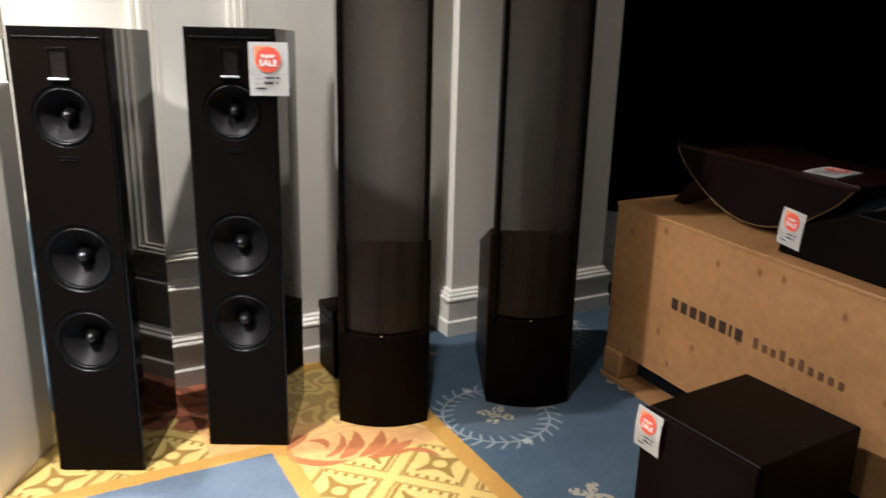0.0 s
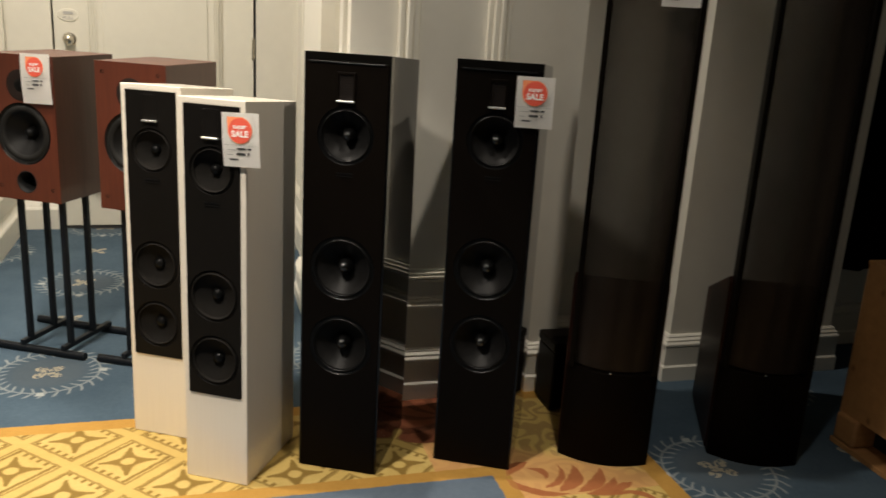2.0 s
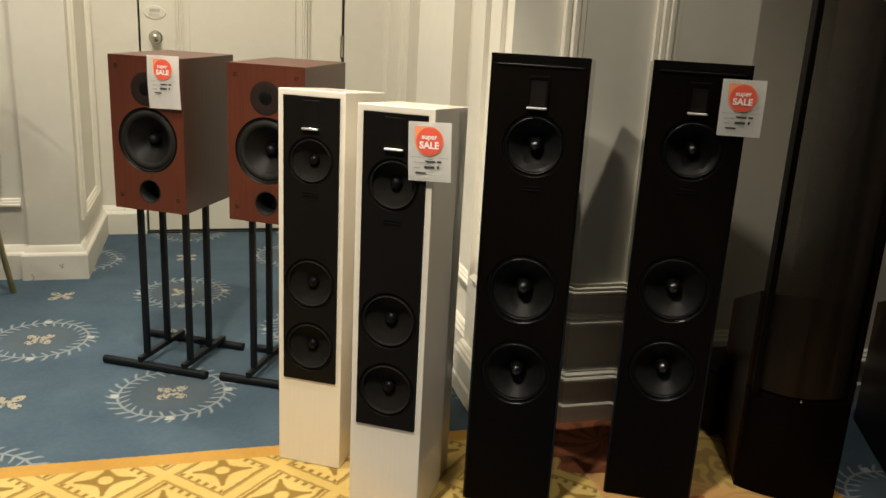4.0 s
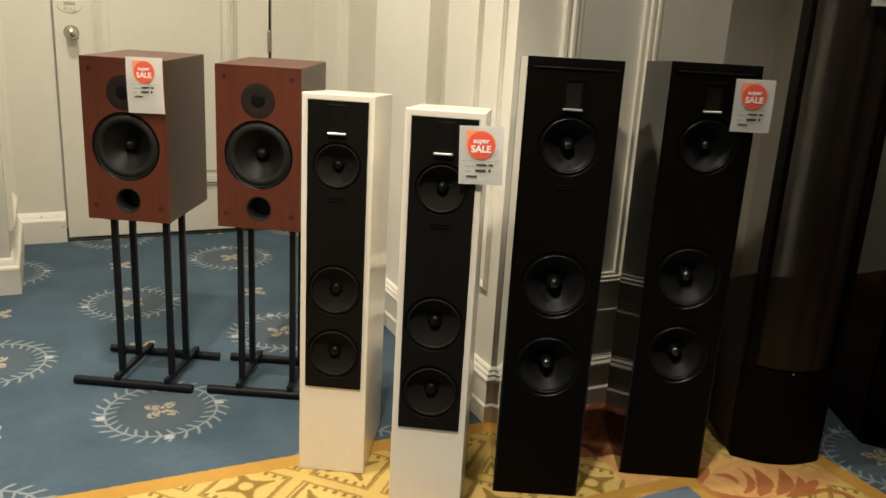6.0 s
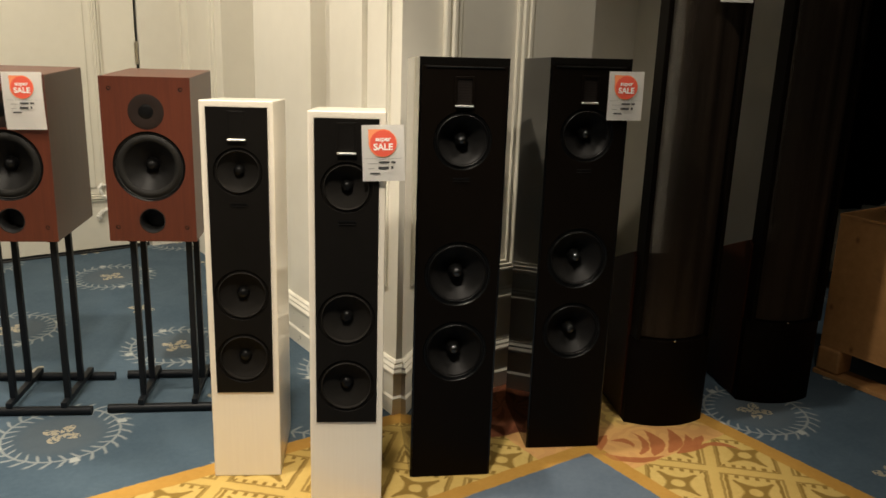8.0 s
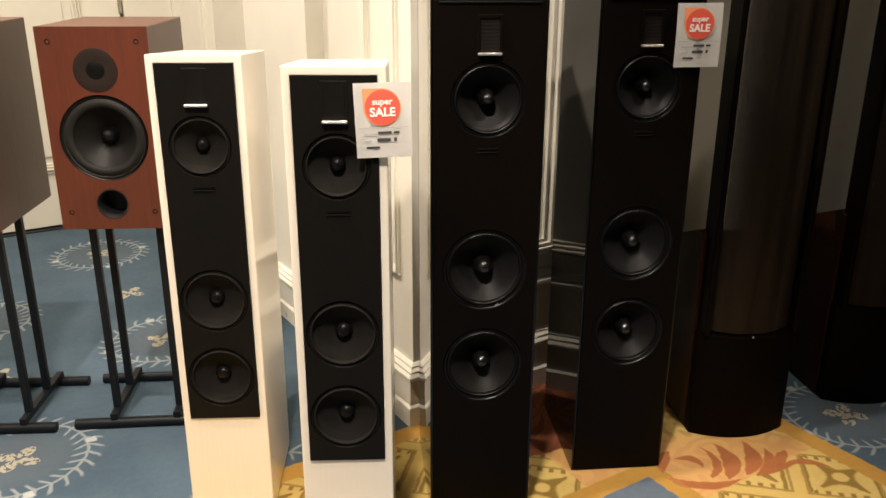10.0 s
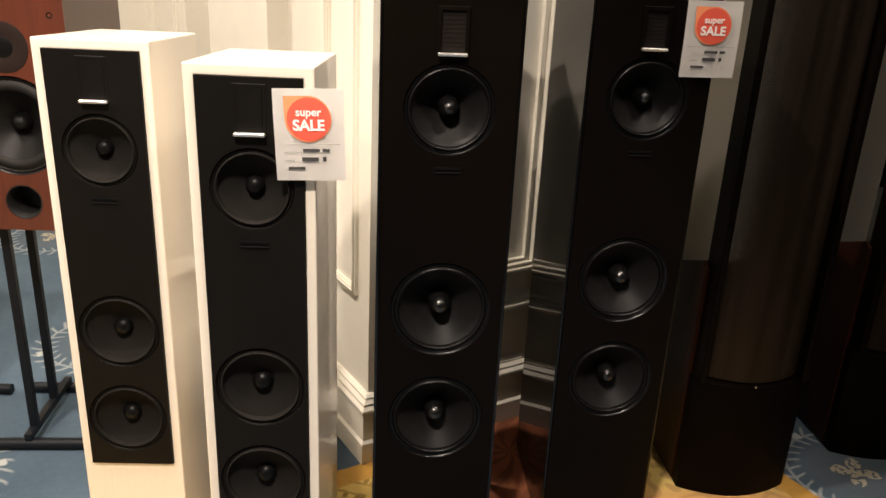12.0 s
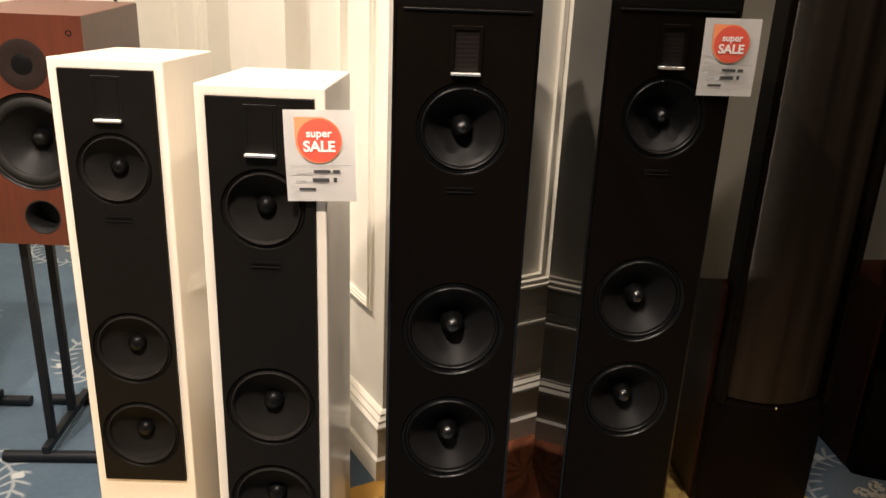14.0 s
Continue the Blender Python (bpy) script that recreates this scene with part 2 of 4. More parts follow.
    fy = n.m("MULTIPLY_ADD", arm, 1.684 - 2.362, 2.362 - PD / 2)
    du = n.m("SUBTRACT", n.m("FLOORED_MODULO", n.m("SUBTRACT", x, fx), PD), PD / 2)
    dv = n.m("SUBTRACT", n.m("FLOORED_MODULO", n.m("SUBTRACT", y, fy), PD), PD / 2)
    au, av = n.m("ABSOLUTE", du), n.m("ABSOLUTE", dv)
    man = n.m("ADD", au, av)
    half = PD / 2
    dl = n.m("SUBTRACT", man, half)
    strip = band(dl, -0.022, 0.022, 0.003)
    line = n.m("MAXIMUM", band(dl, -0.034, -0.022, 0.003), band(dl, 0.022, 0.034, 0.003))
    along = n.m("FRACT", n.m("MULTIPLY", n.m("SUBTRACT", du, dv), 24.0))
    toothed = n.m("MAXIMUM", band(dl, -0.056, -0.030, 0.006), band(dl, 0.030, 0.056, 0.006))
    teeth = n.m("MULTIPLY", toothed, band(along, 0.30, 0.72, 0.10))

    def star_at(a, b):
        d = n.m("SQRT", n.m("ADD", n.m("MULTIPLY", a, a), n.m("MULTIPLY", b, b)))
        g = n.m("SQRT", n.m("MULTIPLY", n.m("ADD", a, 0.006), n.m("ADD", b, 0.006)))
        return n.m("MULTIPLY", band(g, -1.0, 0.030, 0.004), band(d, 0.020, 0.080, 0.004))

    star = n.m("MAXIMUM", star_at(au, av), star_at(n.m("SUBTRACT", half, au), n.m("SUBTRACT", half, av)))
    brown = n.m("MAXIMUM", n.m("MAXIMUM", n.m("MULTIPLY", line, 0.75), teeth), star)
    cream = n.ramp(tone, [(0.3, (0.47, 0.325, 0.090)), (0.7, (0.63, 0.465, 0.165))])
    cream = n.mix(n.m("MULTIPLY", strip, 0.45), cream, (0.53, 0.36, 0.10))
    bandcol = n.mix(n.m("MULTIPLY", brown, 0.85), cream, (0.18, 0.105, 0.018))
    # the corner: brown scrolls, and a rose acanthus leaf along the inner edge
    corner = n.m("MULTIPLY", n.m("GREATER_THAN", ax, -0.16), n.m("GREATER_THAN", ay, -0.14))
    curl = n.noise(p, 7.5, 1.0)
    lines = n.m("SINE", n.m("MULTIPLY", curl, 46.0))
    scroll = n.mix(n.m("MULTIPLY", band(lines, 0.15, 2.0, 0.25), 0.7), cream, (0.30, 0.19, 0.07))
    bandcol = n.mix(corner, bandcol, scroll)
    LX, LY = 0.65, 2.06
    lx, ly = n.m("SUBTRACT", x, LX), n.m("SUBTRACT", y, LY)
    lu = n.m("SUBTRACT", n.m("MULTIPLY", lx, 0.894), n.m("MULTIPLY", ly, 0.447))
    lv = n.m("ADD", n.m("MULTIPLY", lx, 0.447), n.m("MULTIPLY", ly, 0.894))
    def frond(a, b, c, wide):
        """A tapering arc through three places of the carpet."""
        (ax_, ay_), (bx_, by_), (cx_, cy_) = a, b, c
        d2 = 2 * (ax_ * (by_ - cy_) + bx_ * (cy_ - ay_) + cx_ * (ay_ - by_))
        ox = ((ax_ ** 2 + ay_ ** 2) * (by_ - cy_) + (bx_ ** 2 + by_ ** 2) * (cy_ - ay_) + (cx_ ** 2 + cy_ ** 2) * (ay_ - by_)) / d2
        oy = ((ax_ ** 2 + ay_ ** 2) * (cx_ - bx_) + (bx_ ** 2 + by_ ** 2) * (ax_ - cx_) + (cx_ ** 2 + cy_ ** 2) * (bx_ - ax_)) / d2
        rad, chord = math.hypot(ax_ - ox, ay_ - oy), math.hypot(cx_ - ax_, cy_ - ay_)
        px, py = n.m("SUBTRACT", x, ox), n.m("SUBTRACT", y, oy)
        off = n.m("ABSOLUTE", n.m("SUBTRACT", n.m("SQRT", n.m("ADD", n.m("MULTIPLY", px, px), n.m("MULTIPLY", py, py))), rad))
        u = n.m("ADD", n.m("MULTIPLY", n.m("SUBTRACT", x, ax_), (cx_ - ax_) / chord ** 2), n.m("MULTIPLY", n.m("SUBTRACT", y, ay_), (cy_ - ay_) / chord ** 2))
        swell = n.m("MULTIPLY", n.m("SINE", n.m("MULTIPLY", n.m("MINIMUM", n.m("MAXIMUM", u, 0.0), 1.0), math.pi)), wide)
        near = n.m("MULTIPLY", band(n.m("SUBTRACT", off, swell), -1.0, 0.0, 0.003), band(u, 0.0, 1.0, 0.01))
        # only the side of the circle on which the arc lies
        mx, my = (ax_ + cx_) / 2, (ay_ + cy_) / 2
        side = n.m("ADD", n.m("MULTIPLY", n.m("SUBTRACT", x, mx), bx_ - mx), n.m("MULTIPLY", n.m("SUBTRACT", y, my), by_ - my))
        return n.m("MULTIPLY", near, n.m("GREATER_THAN", side, -0.0002))

    leaf_arcs = [
        ((0.630, 2.085), (0.690, 1.998), (0.800, 1.968), 0.016), ((0.760, 1.972), (0.890, 1.952), (1.000, 1.935), 0.013), ((0.930, 1.948), (0.995, 1.930), (1.030, 1.865), 0.012),
        ((0.805, 1.972), (0.894, 2.010), (0.938, 2.085), 0.022), ((0.830, 1.956), (0.912, 1.972), (0.960, 2.030), 0.019), ((0.880, 1.952), (0.945, 1.968), (1.012, 2.012), 0.016),
        ((0.745, 1.985), (0.835, 2.035), (0.862, 2.118), 0.024), ((0.640, 2.085), (0.675, 2.130), (0.745, 2.150), 0.020), ((0.700, 2.010), (0.800, 2.055), (0.815, 2.130), 0.012),
        ((0.650, 2.080), (0.650, 2.030), (0.690, 2.010), 0.014), ((0.715, 2.120), (0.755, 2.095), (0.750, 2.050), 0.014),
    ]
    rose_area = frond(*leaf_arcs[0])
    for q in leaf_arcs[1:]:
        rose_area = n.m("MAXIMUM", rose_area, frond(*q))
    rose = n.ramp(tone, [(0.3, (0.285, 0.092, 0.032)), (0.7, (0.39, 0.140, 0.050))])
    glow = n.m("MULTIPLY", corner, band(n.m("ADD", n.m("ABSOLUTE", lv), n.m("MULTIPLY", lu, 0.05)), -1.0, 0.19, 0.04))
    bandcol = n.mix(n.m("MULTIPLY", glow, 0.75), bandcol, (0.60, 0.315, 0.120))
    bandcol = n.mix(n.m("MULTIPLY", rose_area, 0.95), bandcol, rose)
    # maroon leaf between the black loudspeakers, widened and deepened to carry the gap's shade
    ux, uy = n.m("SUBTRACT", x, 0.57), n.m("SUBTRACT", y, 2.50)
    ur = n.m("SQRT", n.m("ADD", n.m("MULTIPLY", ux, ux), n.m("MULTIPLY", uy, uy)))
    ua = n.m("ARCTAN2", uy, ux)
    lobe = n.m("MULTIPLY_ADD", n.m("SINE", n.m("ADD", n.m("MULTIPLY", ua, 7.0), n.m("MULTIPLY", ur, 26.0))), 0.024, 0.215)
    maroon_gap_shade = band(n.m("SUBTRACT", ur, lobe), -1.0, 0.0, 0.006)
    vein = band(n.m("SINE", n.m("ADD", n.m("MULTIPLY", ua, 9.0), n.m("MULTIPLY", ur, 34.0))), 0.35, 2.0, 0.3)
    deep = n.mix(vein, (0.25, 0.078, 0.040), (0.135, 0.038, 0.020))
    bandcol = n.mix(n.m("MULTIPLY", maroon_gap_shade, 0.95), bandcol, deep)
    gold = n.ramp(tone, [(0.3, (0.38, 0.205, 0.040)), (0.7, (0.50, 0.285, 0.065))])
    # the gold edge is left out there too, so the gap stays dark
    edge_keep = n.m("MULTIPLY", edge, n.m("SUBTRACT", 1.0, n.m("MAXIMUM", n.m("MULTIPLY", rose_area, 0.7), maroon_gap_shade)))
    bandcol = n.mix(edge_keep, bandcol, gold)
    field = n.ramp(tone, [(0.3, (0.085, 0.115, 0.155)), (0.7, (0.13, 0.165, 0.21))])
    inside = n.m("LESS_THAN", across, 0.0)
    col = n.mix(in_band, n.mix(inside, blue, field), bandcol)
    n.bump(n.m("ADD", pile, n.m("MULTIPLY", mid, 0.4)), 0.35, 0.003)
    return n.done(col, 0.95, 0.0, None, 0.15)


CARPET = carpet_material()



def chipped_paint():
    n = Nodes("chipped_base_paint")
    p = n.pos()
    a, b = n.noise(p, 26.0, 5, 0.7), n.noise(p, 4.0, 2)
    chip = n.m("GREATER_THAN", n.m("ADD", n.m("MULTIPLY", a, 0.7), n.m("MULTIPLY", b, 0.3)), 0.635)
    col = n.ramp(b, [(0.3, (0.72, 0.69, 0.60)), (0.7, (0.77, 0.74, 0.65))])
    n.bump(n.m("SUBTRACT", 1.0, chip), 0.3, 0.001)
    return n.done(n.mix(n.m("MULTIPLY", chip, 0.7), col, (0.22, 0.19, 0.15)), 0.38)


BASE_PAINT = chipped_paint()

# ---------------------------------------------------------------- mesh tools


def part(name, bm, material, parent=None, label=""):
    me = bpy.data.meshes.new(name)
    bm.to_mesh(me)
    bm.free()
    me.materials.append(material)
    ob = new(name, me)
    if parent is not None:
        ob.parent = parent
    if label:
        ob["label"] = label
    return ob


def smooth(ob, angle=35):
    me = ob.data
    me.shade_smooth()
    me.set_sharp_from_angle(angle=radians(angle))
    return ob


def crisp(ob):
    """Bevels stay soft while the broad faces stay truly flat."""
    me = ob.data
    me.shade_smooth()
    w = ob.modifiers.new("flat_faces", "WEIGHTED_NORMAL")
    w.keep_sharp, w.weight = True, 100
    return ob


def thing(name, m, label, category, group=""):
    ob = new(name)
    ob.matrix_basis = m
    return tagged(ob, label, category, group)


def box_bm(x0, x1, y0, y1, z0, z1, bevel=0.0, segs=2):
    bm = bmesh.new()
    bmesh.ops.create_cube(bm, size=1.0)
    for v in bm.verts:
        v.co = Vector((x0 + (v.co.x + 0.5) * (x1 - x0), y0 + (v.co.y + 0.5) * (y1 - y0), z0 + (v.co.z + 0.5) * (z1 - z0)))
    if bevel:
        bmesh.ops.bevel(bm, geom=bm.edges[:], offset=bevel, segments=segs, profile=0.5, affect="EDGES")
    return bm


def prism_bm(poly, axis, a, b, bevel=0.0, segs=2):
    """A polygon of (u, v) pairs pushed along an axis: 'x' takes (y, z), 'y' (x, z), 'z' (x, y)."""
    bm = bmesh.new()

    def at(u, v, w):
        return {"x": (w, u, v), "y": (u, w, v), "z": (u, v, w)}[axis]

    lo = [bm.verts.new(at(u, v, a)) for u, v in poly]
    hi = [bm.verts.new(at(u, v, b)) for u, v in poly]
    bm.faces.new(lo)
    bm.faces.new(hi[::-1])
    k = len(poly)
    for i in range(k):
        bm.faces.new((lo[i], hi[i], hi[(i + 1) % k], lo[(i + 1) % k]))
    bmesh.ops.recalc_face_normals(bm, faces=bm.faces[:])
    if bevel:
        bmesh.ops.bevel(bm, geom=bm.edges[:], offset=bevel, segments=segs, profile=0.5, affect="EDGES")
    return bm


def lathe_bm(profile, steps=40, centre=(0, 0, 0)):
    """Rings of (radius, y) turned round the y axis; y grows away from the viewer."""
    bm = bmesh.new()
    rings = []
    for r, y in profile:
        if r < 1e-6:
            rings.append([bm.verts.new((centre[0], centre[1] + y, centre[2]))])
        else:
            rings.append([bm.verts.new((centre[0] + r * math.cos(2 * math.pi * i / steps), centre[1] + y, centre[2] + r * math.sin(2 * math.pi * i / steps))) for i in range(steps)])
    for a, b in zip(rings, rings[1:]):
        for i in range(steps):
            j = (i + 1) % steps
            if len(a) == 1:
                bm.faces.new((a[0], b[i], b[j]))
            elif len(b) == 1:
                bm.faces.new((a[i], b[0], a[j]))
            else:
                bm.faces.new((a[i], b[i], b[j], a[j]))
    bmesh.ops.recalc_face_normals(bm, faces=bm.faces[:])
    return bm


def sweep_bm(path, profile, closed=False):
    """A moulding: profile (out, up) carried along a plan path of (x, y), 'out' to the right of the way, mitred."""
    bm = bmesh.new()
    k = len(path)
    rows = []
    for i in range(k):
        def way(a, b):
            return (Vector(path[b]) - Vector(path[a])).normalized()
        if closed:
            w0, w1 = way(i - 1, i), way(i, (i + 1) % k)
        else:
            w0 = way(max(i - 1, 0), max(i, 1))
            w1 = way(min(i, k - 2), min(i + 1, k - 1))
        n0, n1 = Vector((w0.y, -w0.x)), Vector((w1.y, -w1.x))
        n = (n0 + n1).normalized()
        n = n / max(0.2, n.dot(n0))
        rows.append([bm.verts.new((path[i][0] + n.x * o, path[i][1] + n.y * o, z)) for o, z in profile])
    q = len(profile)
    pairs = list(zip(range(k), range(1, k))) + ([(k - 1, 0)] if closed else [])
    for a, b in pairs:
        for j in range(q):
            bm.faces.new((rows[a][j], rows[b][j], rows[b][(j + 1) % q], rows[a][(j + 1) % q]))
    if not closed:
        bm.faces.new(rows[0])
        bm.faces.new(rows[-1][::-1])
    bmesh.ops.recalc_face_normals(bm, faces=bm.faces[:])
    return bm


def tube_bm(points, radius, steps=8):
    """A round bar through points."""
    bm = bmesh.new()
    rows = []
    pts = [Vector(p) for p in points]
    for i, p in enumerate(pts):
        w = (pts[min(i + 1, len(pts) - 1)] - pts[max(i - 1, 0)]).normalized()
        side = w.cross(Vector((0, 0, 1)))
        if side.length < 0.01:
            side = w.cross(Vector((1, 0, 0)))
        side.normalize()
        up = side.cross(w)
        rows.append([bm.verts.new(p + radius * (math.cos(2 * math.pi * s / steps) * side + math.sin(2 * math.pi * s / steps) * up)) for s in range(steps)])
    for a, b in zip(rows, rows[1:]):
        for s in range(steps):
            bm.faces.new((a[s], a[(s + 1) % steps], b[(s + 1) % steps], b[s]))
    bm.faces.new(rows[0])
    bm.faces.new(rows[-1][::-1])
    bmesh.ops.recalc_face_normals(bm, faces=bm.faces[:])
    return bm


def structure(name, bm, material, label, category=""):
    return tagged(part(name, bm, material), label, category or name.split("_")[0], kind="structure")


# ---------------------------------------------------------------- room
structure("floor", box_bm(-7.0, 8.0, -8.0, 5.4, -0.05, 0.0), CARPET, "blue hotel carpet with pale wreaths and a gold diamond border", "carpet")
structure("ceiling", box_bm(-7.1, 8.1, -8.1, 5.5, CEILING, CEILING + 0.1), CEIL, "plain white ceiling", "ceiling")

WY = 2.655      # face of the long wall
WX = 0.238      # face of the wall that turns back towards the door
# outline of the room walls in plan, each a thick solid block
structure("wall_bay", box_bm(WX, 1.02, WY, 2.90, 0, CEILING), WALL, "cream painted panelled wall behind the loudspeakers", "wall")
structure("wall_pier", box_bm(1.49, 2.22, WY, 2.90, 0, CEILING), WALL, "cream painted pier of the panelled wall", "wall")
structure("wall_niche", box_bm(WX + 0.10, 8.0, 2.90, 3.00, 0, CEILING), WALL, "recessed cream wall between the piers", "wall")
structure("wall_return", box_bm(WX + 0.055, 0.60, 3.00, 3.80, 0, CEILING), WALL, "cream painted return wall with a pilaster", "wall")
structure("wall_pilaster_a", box_bm(WX, WX + 0.055, 2.90, 2.935, 0, CEILING), WALL, "edge of the cream corner pilaster", "wall")
structure("wall_pilaster_b", box_bm(WX - 0.004, WX + 0.055, 3.27, 3.80, 0, CEILING), WALL, "broad cream pilaster", "wall")
structure("wall_alcove", box_bm(0.60, 0.70, 3.00, 4.45, 0, CEILING), WALL, "back of the shaded alcove in the cream wall", "wall")
structure("wall_jamb", box_bm(0.335, 0.70, 4.45, 5.08, 0, CEILING), WALL, "deep cream door reveal", "wall")
structure("wall_door", box_bm(0.115, 0.70, 5.08, 5.28, 0, CEILING), WALL, "cream wall beside the door", "wall")
structure("wall_door_left", box_bm(-1.30, -0.955, 5.08, 5.28, 0, CEILING), WALL, "narrow cream wall beside the door", "wall")
structure("wall_over_door", box_bm(-0.955, 0.115, 5.08, 5.28, 2.15, CEILING), WALL, "cream wall above the door", "wall")
structure("wall_reveal", box_bm(-1.40, -1.185, 4.315, 5.08, 0, CEILING), WALL, "deep cream door reveal beside a pier", "wall")
structure("wall_left", box_bm(-7.0, -1.40, 4.335, 4.55, 0, CEILING), WALL, "cream panelled wall behind the chair", "wall")
structure("wall_west", box_bm(-7.1, -7.0, -8.0, 4.55, 0, CEILING), WALL, "plain cream wall", "wall")
structure("wall_south", box_bm(-7.1, 8.1, -8.1, -8.0, 0, CEILING), WALL, "plain cream wall", "wall")
structure("wall_east", box_bm(8.0, 8.1, -8.0, 3.0, 0, CEILING), WALL, "plain cream wall", "wall")
structure("wall_corridor", box_bm(-1.0, 0.2, 5.34, 5.4, 0, CEILING), WALL, "plain wall behind the closed door", "wall")

BASE = [(0, 0), (0.030, 0), (0.030, 0.056), (0.024, 0.063), (0.024, 0.136), (0.028, 0.141), (0.028, 0.148), (0.021, 0.156), (0.021, 0.162), (0.013, 0.170), (0.013, 0.175), (0.006, 0.181), (0, 0.181)]
BASE_LOW = [(0, 0), (0.032, 0), (0.032, 0.112), (0.028, 0.120), (0.020, 0.127), (0.014, 0.140), (0.006, 0.152), (0, 0.156)]
RAIL = [(0, 0.322), (0.012, 0.325), (0.012, 0.331), (0.022, 0.335), (0.022, 0.342), (0.015, 0.348), (0.015, 0.353), (0.008, 0.360), (0.008, 0.364), (0, 0.370)]


def moulding(name, path, profile, label):
    return smooth(structure(name, sweep_bm(path, profile), BASE_PAINT if name.startswith("base") else DOOR_PAINT, label, "moulding"), 14)


moulding("baseboard_main", [(WX - 0.004, 3.80), (WX - 0.004, 3.27), (WX + 0.055, 3.27), (WX + 0.055, 2.935), (WX, 2.935), (WX, WY), (1.02, WY), (1.02, 2.90), (1.49, 2.90), (1.49, WY), (2.22, WY), (2.22, 2.90), (8.0, 2.90)], BASE, "tall cream stepped baseboard along the panelled wall")
moulding("baseboard_door_right", [(0.115, 5.08), (0.335, 5.08), (0.335, 4.45), (0.60, 4.45), (0.60, 3.80), (WX - 0.004, 3.80)], BASE_LOW, "cream baseboard round the door reveal")
moulding("baseboard_left", [(-7.0, 4.335), (-1.40, 4.335), (-1.40, 4.315), (-1.185, 4.315), (-1.185, 5.08), (-0.955, 5.08)], BASE_LOW, "chipped cream baseboard turning into the door reveal")
moulding("trim_rail_bay", [(WX + 0.13, WY), (0.79, WY)], RAIL, "low cream rail moulding under the wall panel")
moulding("trim_rail_left", [(-7.0, 4.335), (-1.42, 4.335)], RAIL, "low cream rail moulding")
moulding("trim_rail_return", [(WX + 0.055, 3.27), (WX + 0.055, 2.935)], RAIL, "low cream rail moulding in the recess")


def panel_frame(name, m, w, z0, z1, t=0.034, tz=None, label="raised cream panel moulding"):
    """A rectangular frame of stepped moulding on a wall face; local x along the wall, -y out of it."""
    prof = [(0.0, 0.0), (0.0, 0.010), (0.002, 0.012), (0.006, 0.012), (0.007, 0.006), (0.010, 0.006), (0.0105, 0.015), (0.0125, 0.018), (0.0165, 0.018), (0.018, 0.009), (0.021, 0.009), (0.0215, 0.014), (0.0255, 0.014), (0.027, 0.005), (0.030, 0.005), (0.0305, 0.008), (0.034, 0.008), (0.034, 0.0)]
    bm = bmesh.new()
    corners = [(0, z0, 1, 1), (w, z0, -1, 1), (w, z1, -1, -1), (0, z1, 1, -1)]
    rows = [[bm.verts.new((cx + sx * a * t / 0.034, -b * (t / 0.034) ** 0.5, cz + sz * a * (tz or t) / 0.034)) for a, b in prof] for cx, cz, sx, sz in corners]
    for a in range(4):
        b = (a + 1) % 4
        for j in range(len(prof) - 1):
            bm.faces.new((rows[a][j], rows[b][j], rows[b][j + 1], rows[a][j + 1]))
    bmesh.ops.recalc_face_normals(bm, faces=bm.faces[:])
    ob = structure(name, bm, DOOR_PAINT, label, "moulding")
    ob.matrix_basis = m
    return ob


panel_frame("trim_panel_bay", pose(WX + 0.147, WY, 0), 0.365, 0.424, 2.5, 0.075, 0.044)
panel_frame("trim_panel_left", pose(-2.3, 4.335, 0), 0.80, 0.45, 2.5)
panel_frame("trim_panel_reveal", pose(-1.185, 4.40, 0, 0, 0, 90), 0.56, 0.25, 2.5, 0.05)
panel_frame("trim_panel_jamb", pose(0.335, 5.00, 0, 0, 0, -90), 0.46, 0.25, 2.5, 0.05)
panel_frame("trim_panel_corner", pose(WX, 2.885, 0, 0, 0, -90), 0.17, 0.42, 2.5, 0.02)

# black backdrop beside the panelled wall, three lengths of cloth side by side
drape = thing("drape", pose(2.26, 2.83, 0), "black cloth backdrop in three lengths hanging against the wall", "drape")
for k in range(3):
    bm = bmesh.new()
    cols = 40
    rows = []
    for i in range(cols + 1):
        x = 1.07 * k + 1.14 * i / cols
        y = 0.022 * math.sin(x * 25 + k) + 0.010 * math.sin(x * 64 + 2 * k) - 0.008 * (k % 2)
        rows.append([bm.verts.new((x + 0.006 * math.sin(z * 3 + i), y * (1.25 - 0.2 * z), z)) for z in (0.36, 0.9, 1.6, 2.3, 2.9)])
    for a, b in zip(rows, rows[1:]):
        for j in range(4):
            bm.faces.new((a[j], b[j], b[j + 1], a[j + 1]))
    length = part("cloth_length", bm, BLACK_DRAPE, drape)
    sol = length.modifiers.new("thick", "SOLIDIFY")
    sol.thickness = 0.006
    smooth(length, 80)
part("drape_pole", tube_bm([(-0.02, 0.0, 2.905), (3.32, 0.0, 2.905)], 0.014, 10), STEEL_BLACK, drape)

# door
door = thing("door_1", pose(-0.945, 5.085, 0), "closed cream panelled double-swing door with a round knob", "door")
door["kind"] = "structure"
part("door_leaf", box_bm(0.0, 1.045, 0, 0.045, 0.012, 2.13, 0.003), DOOR_PAINT, door)
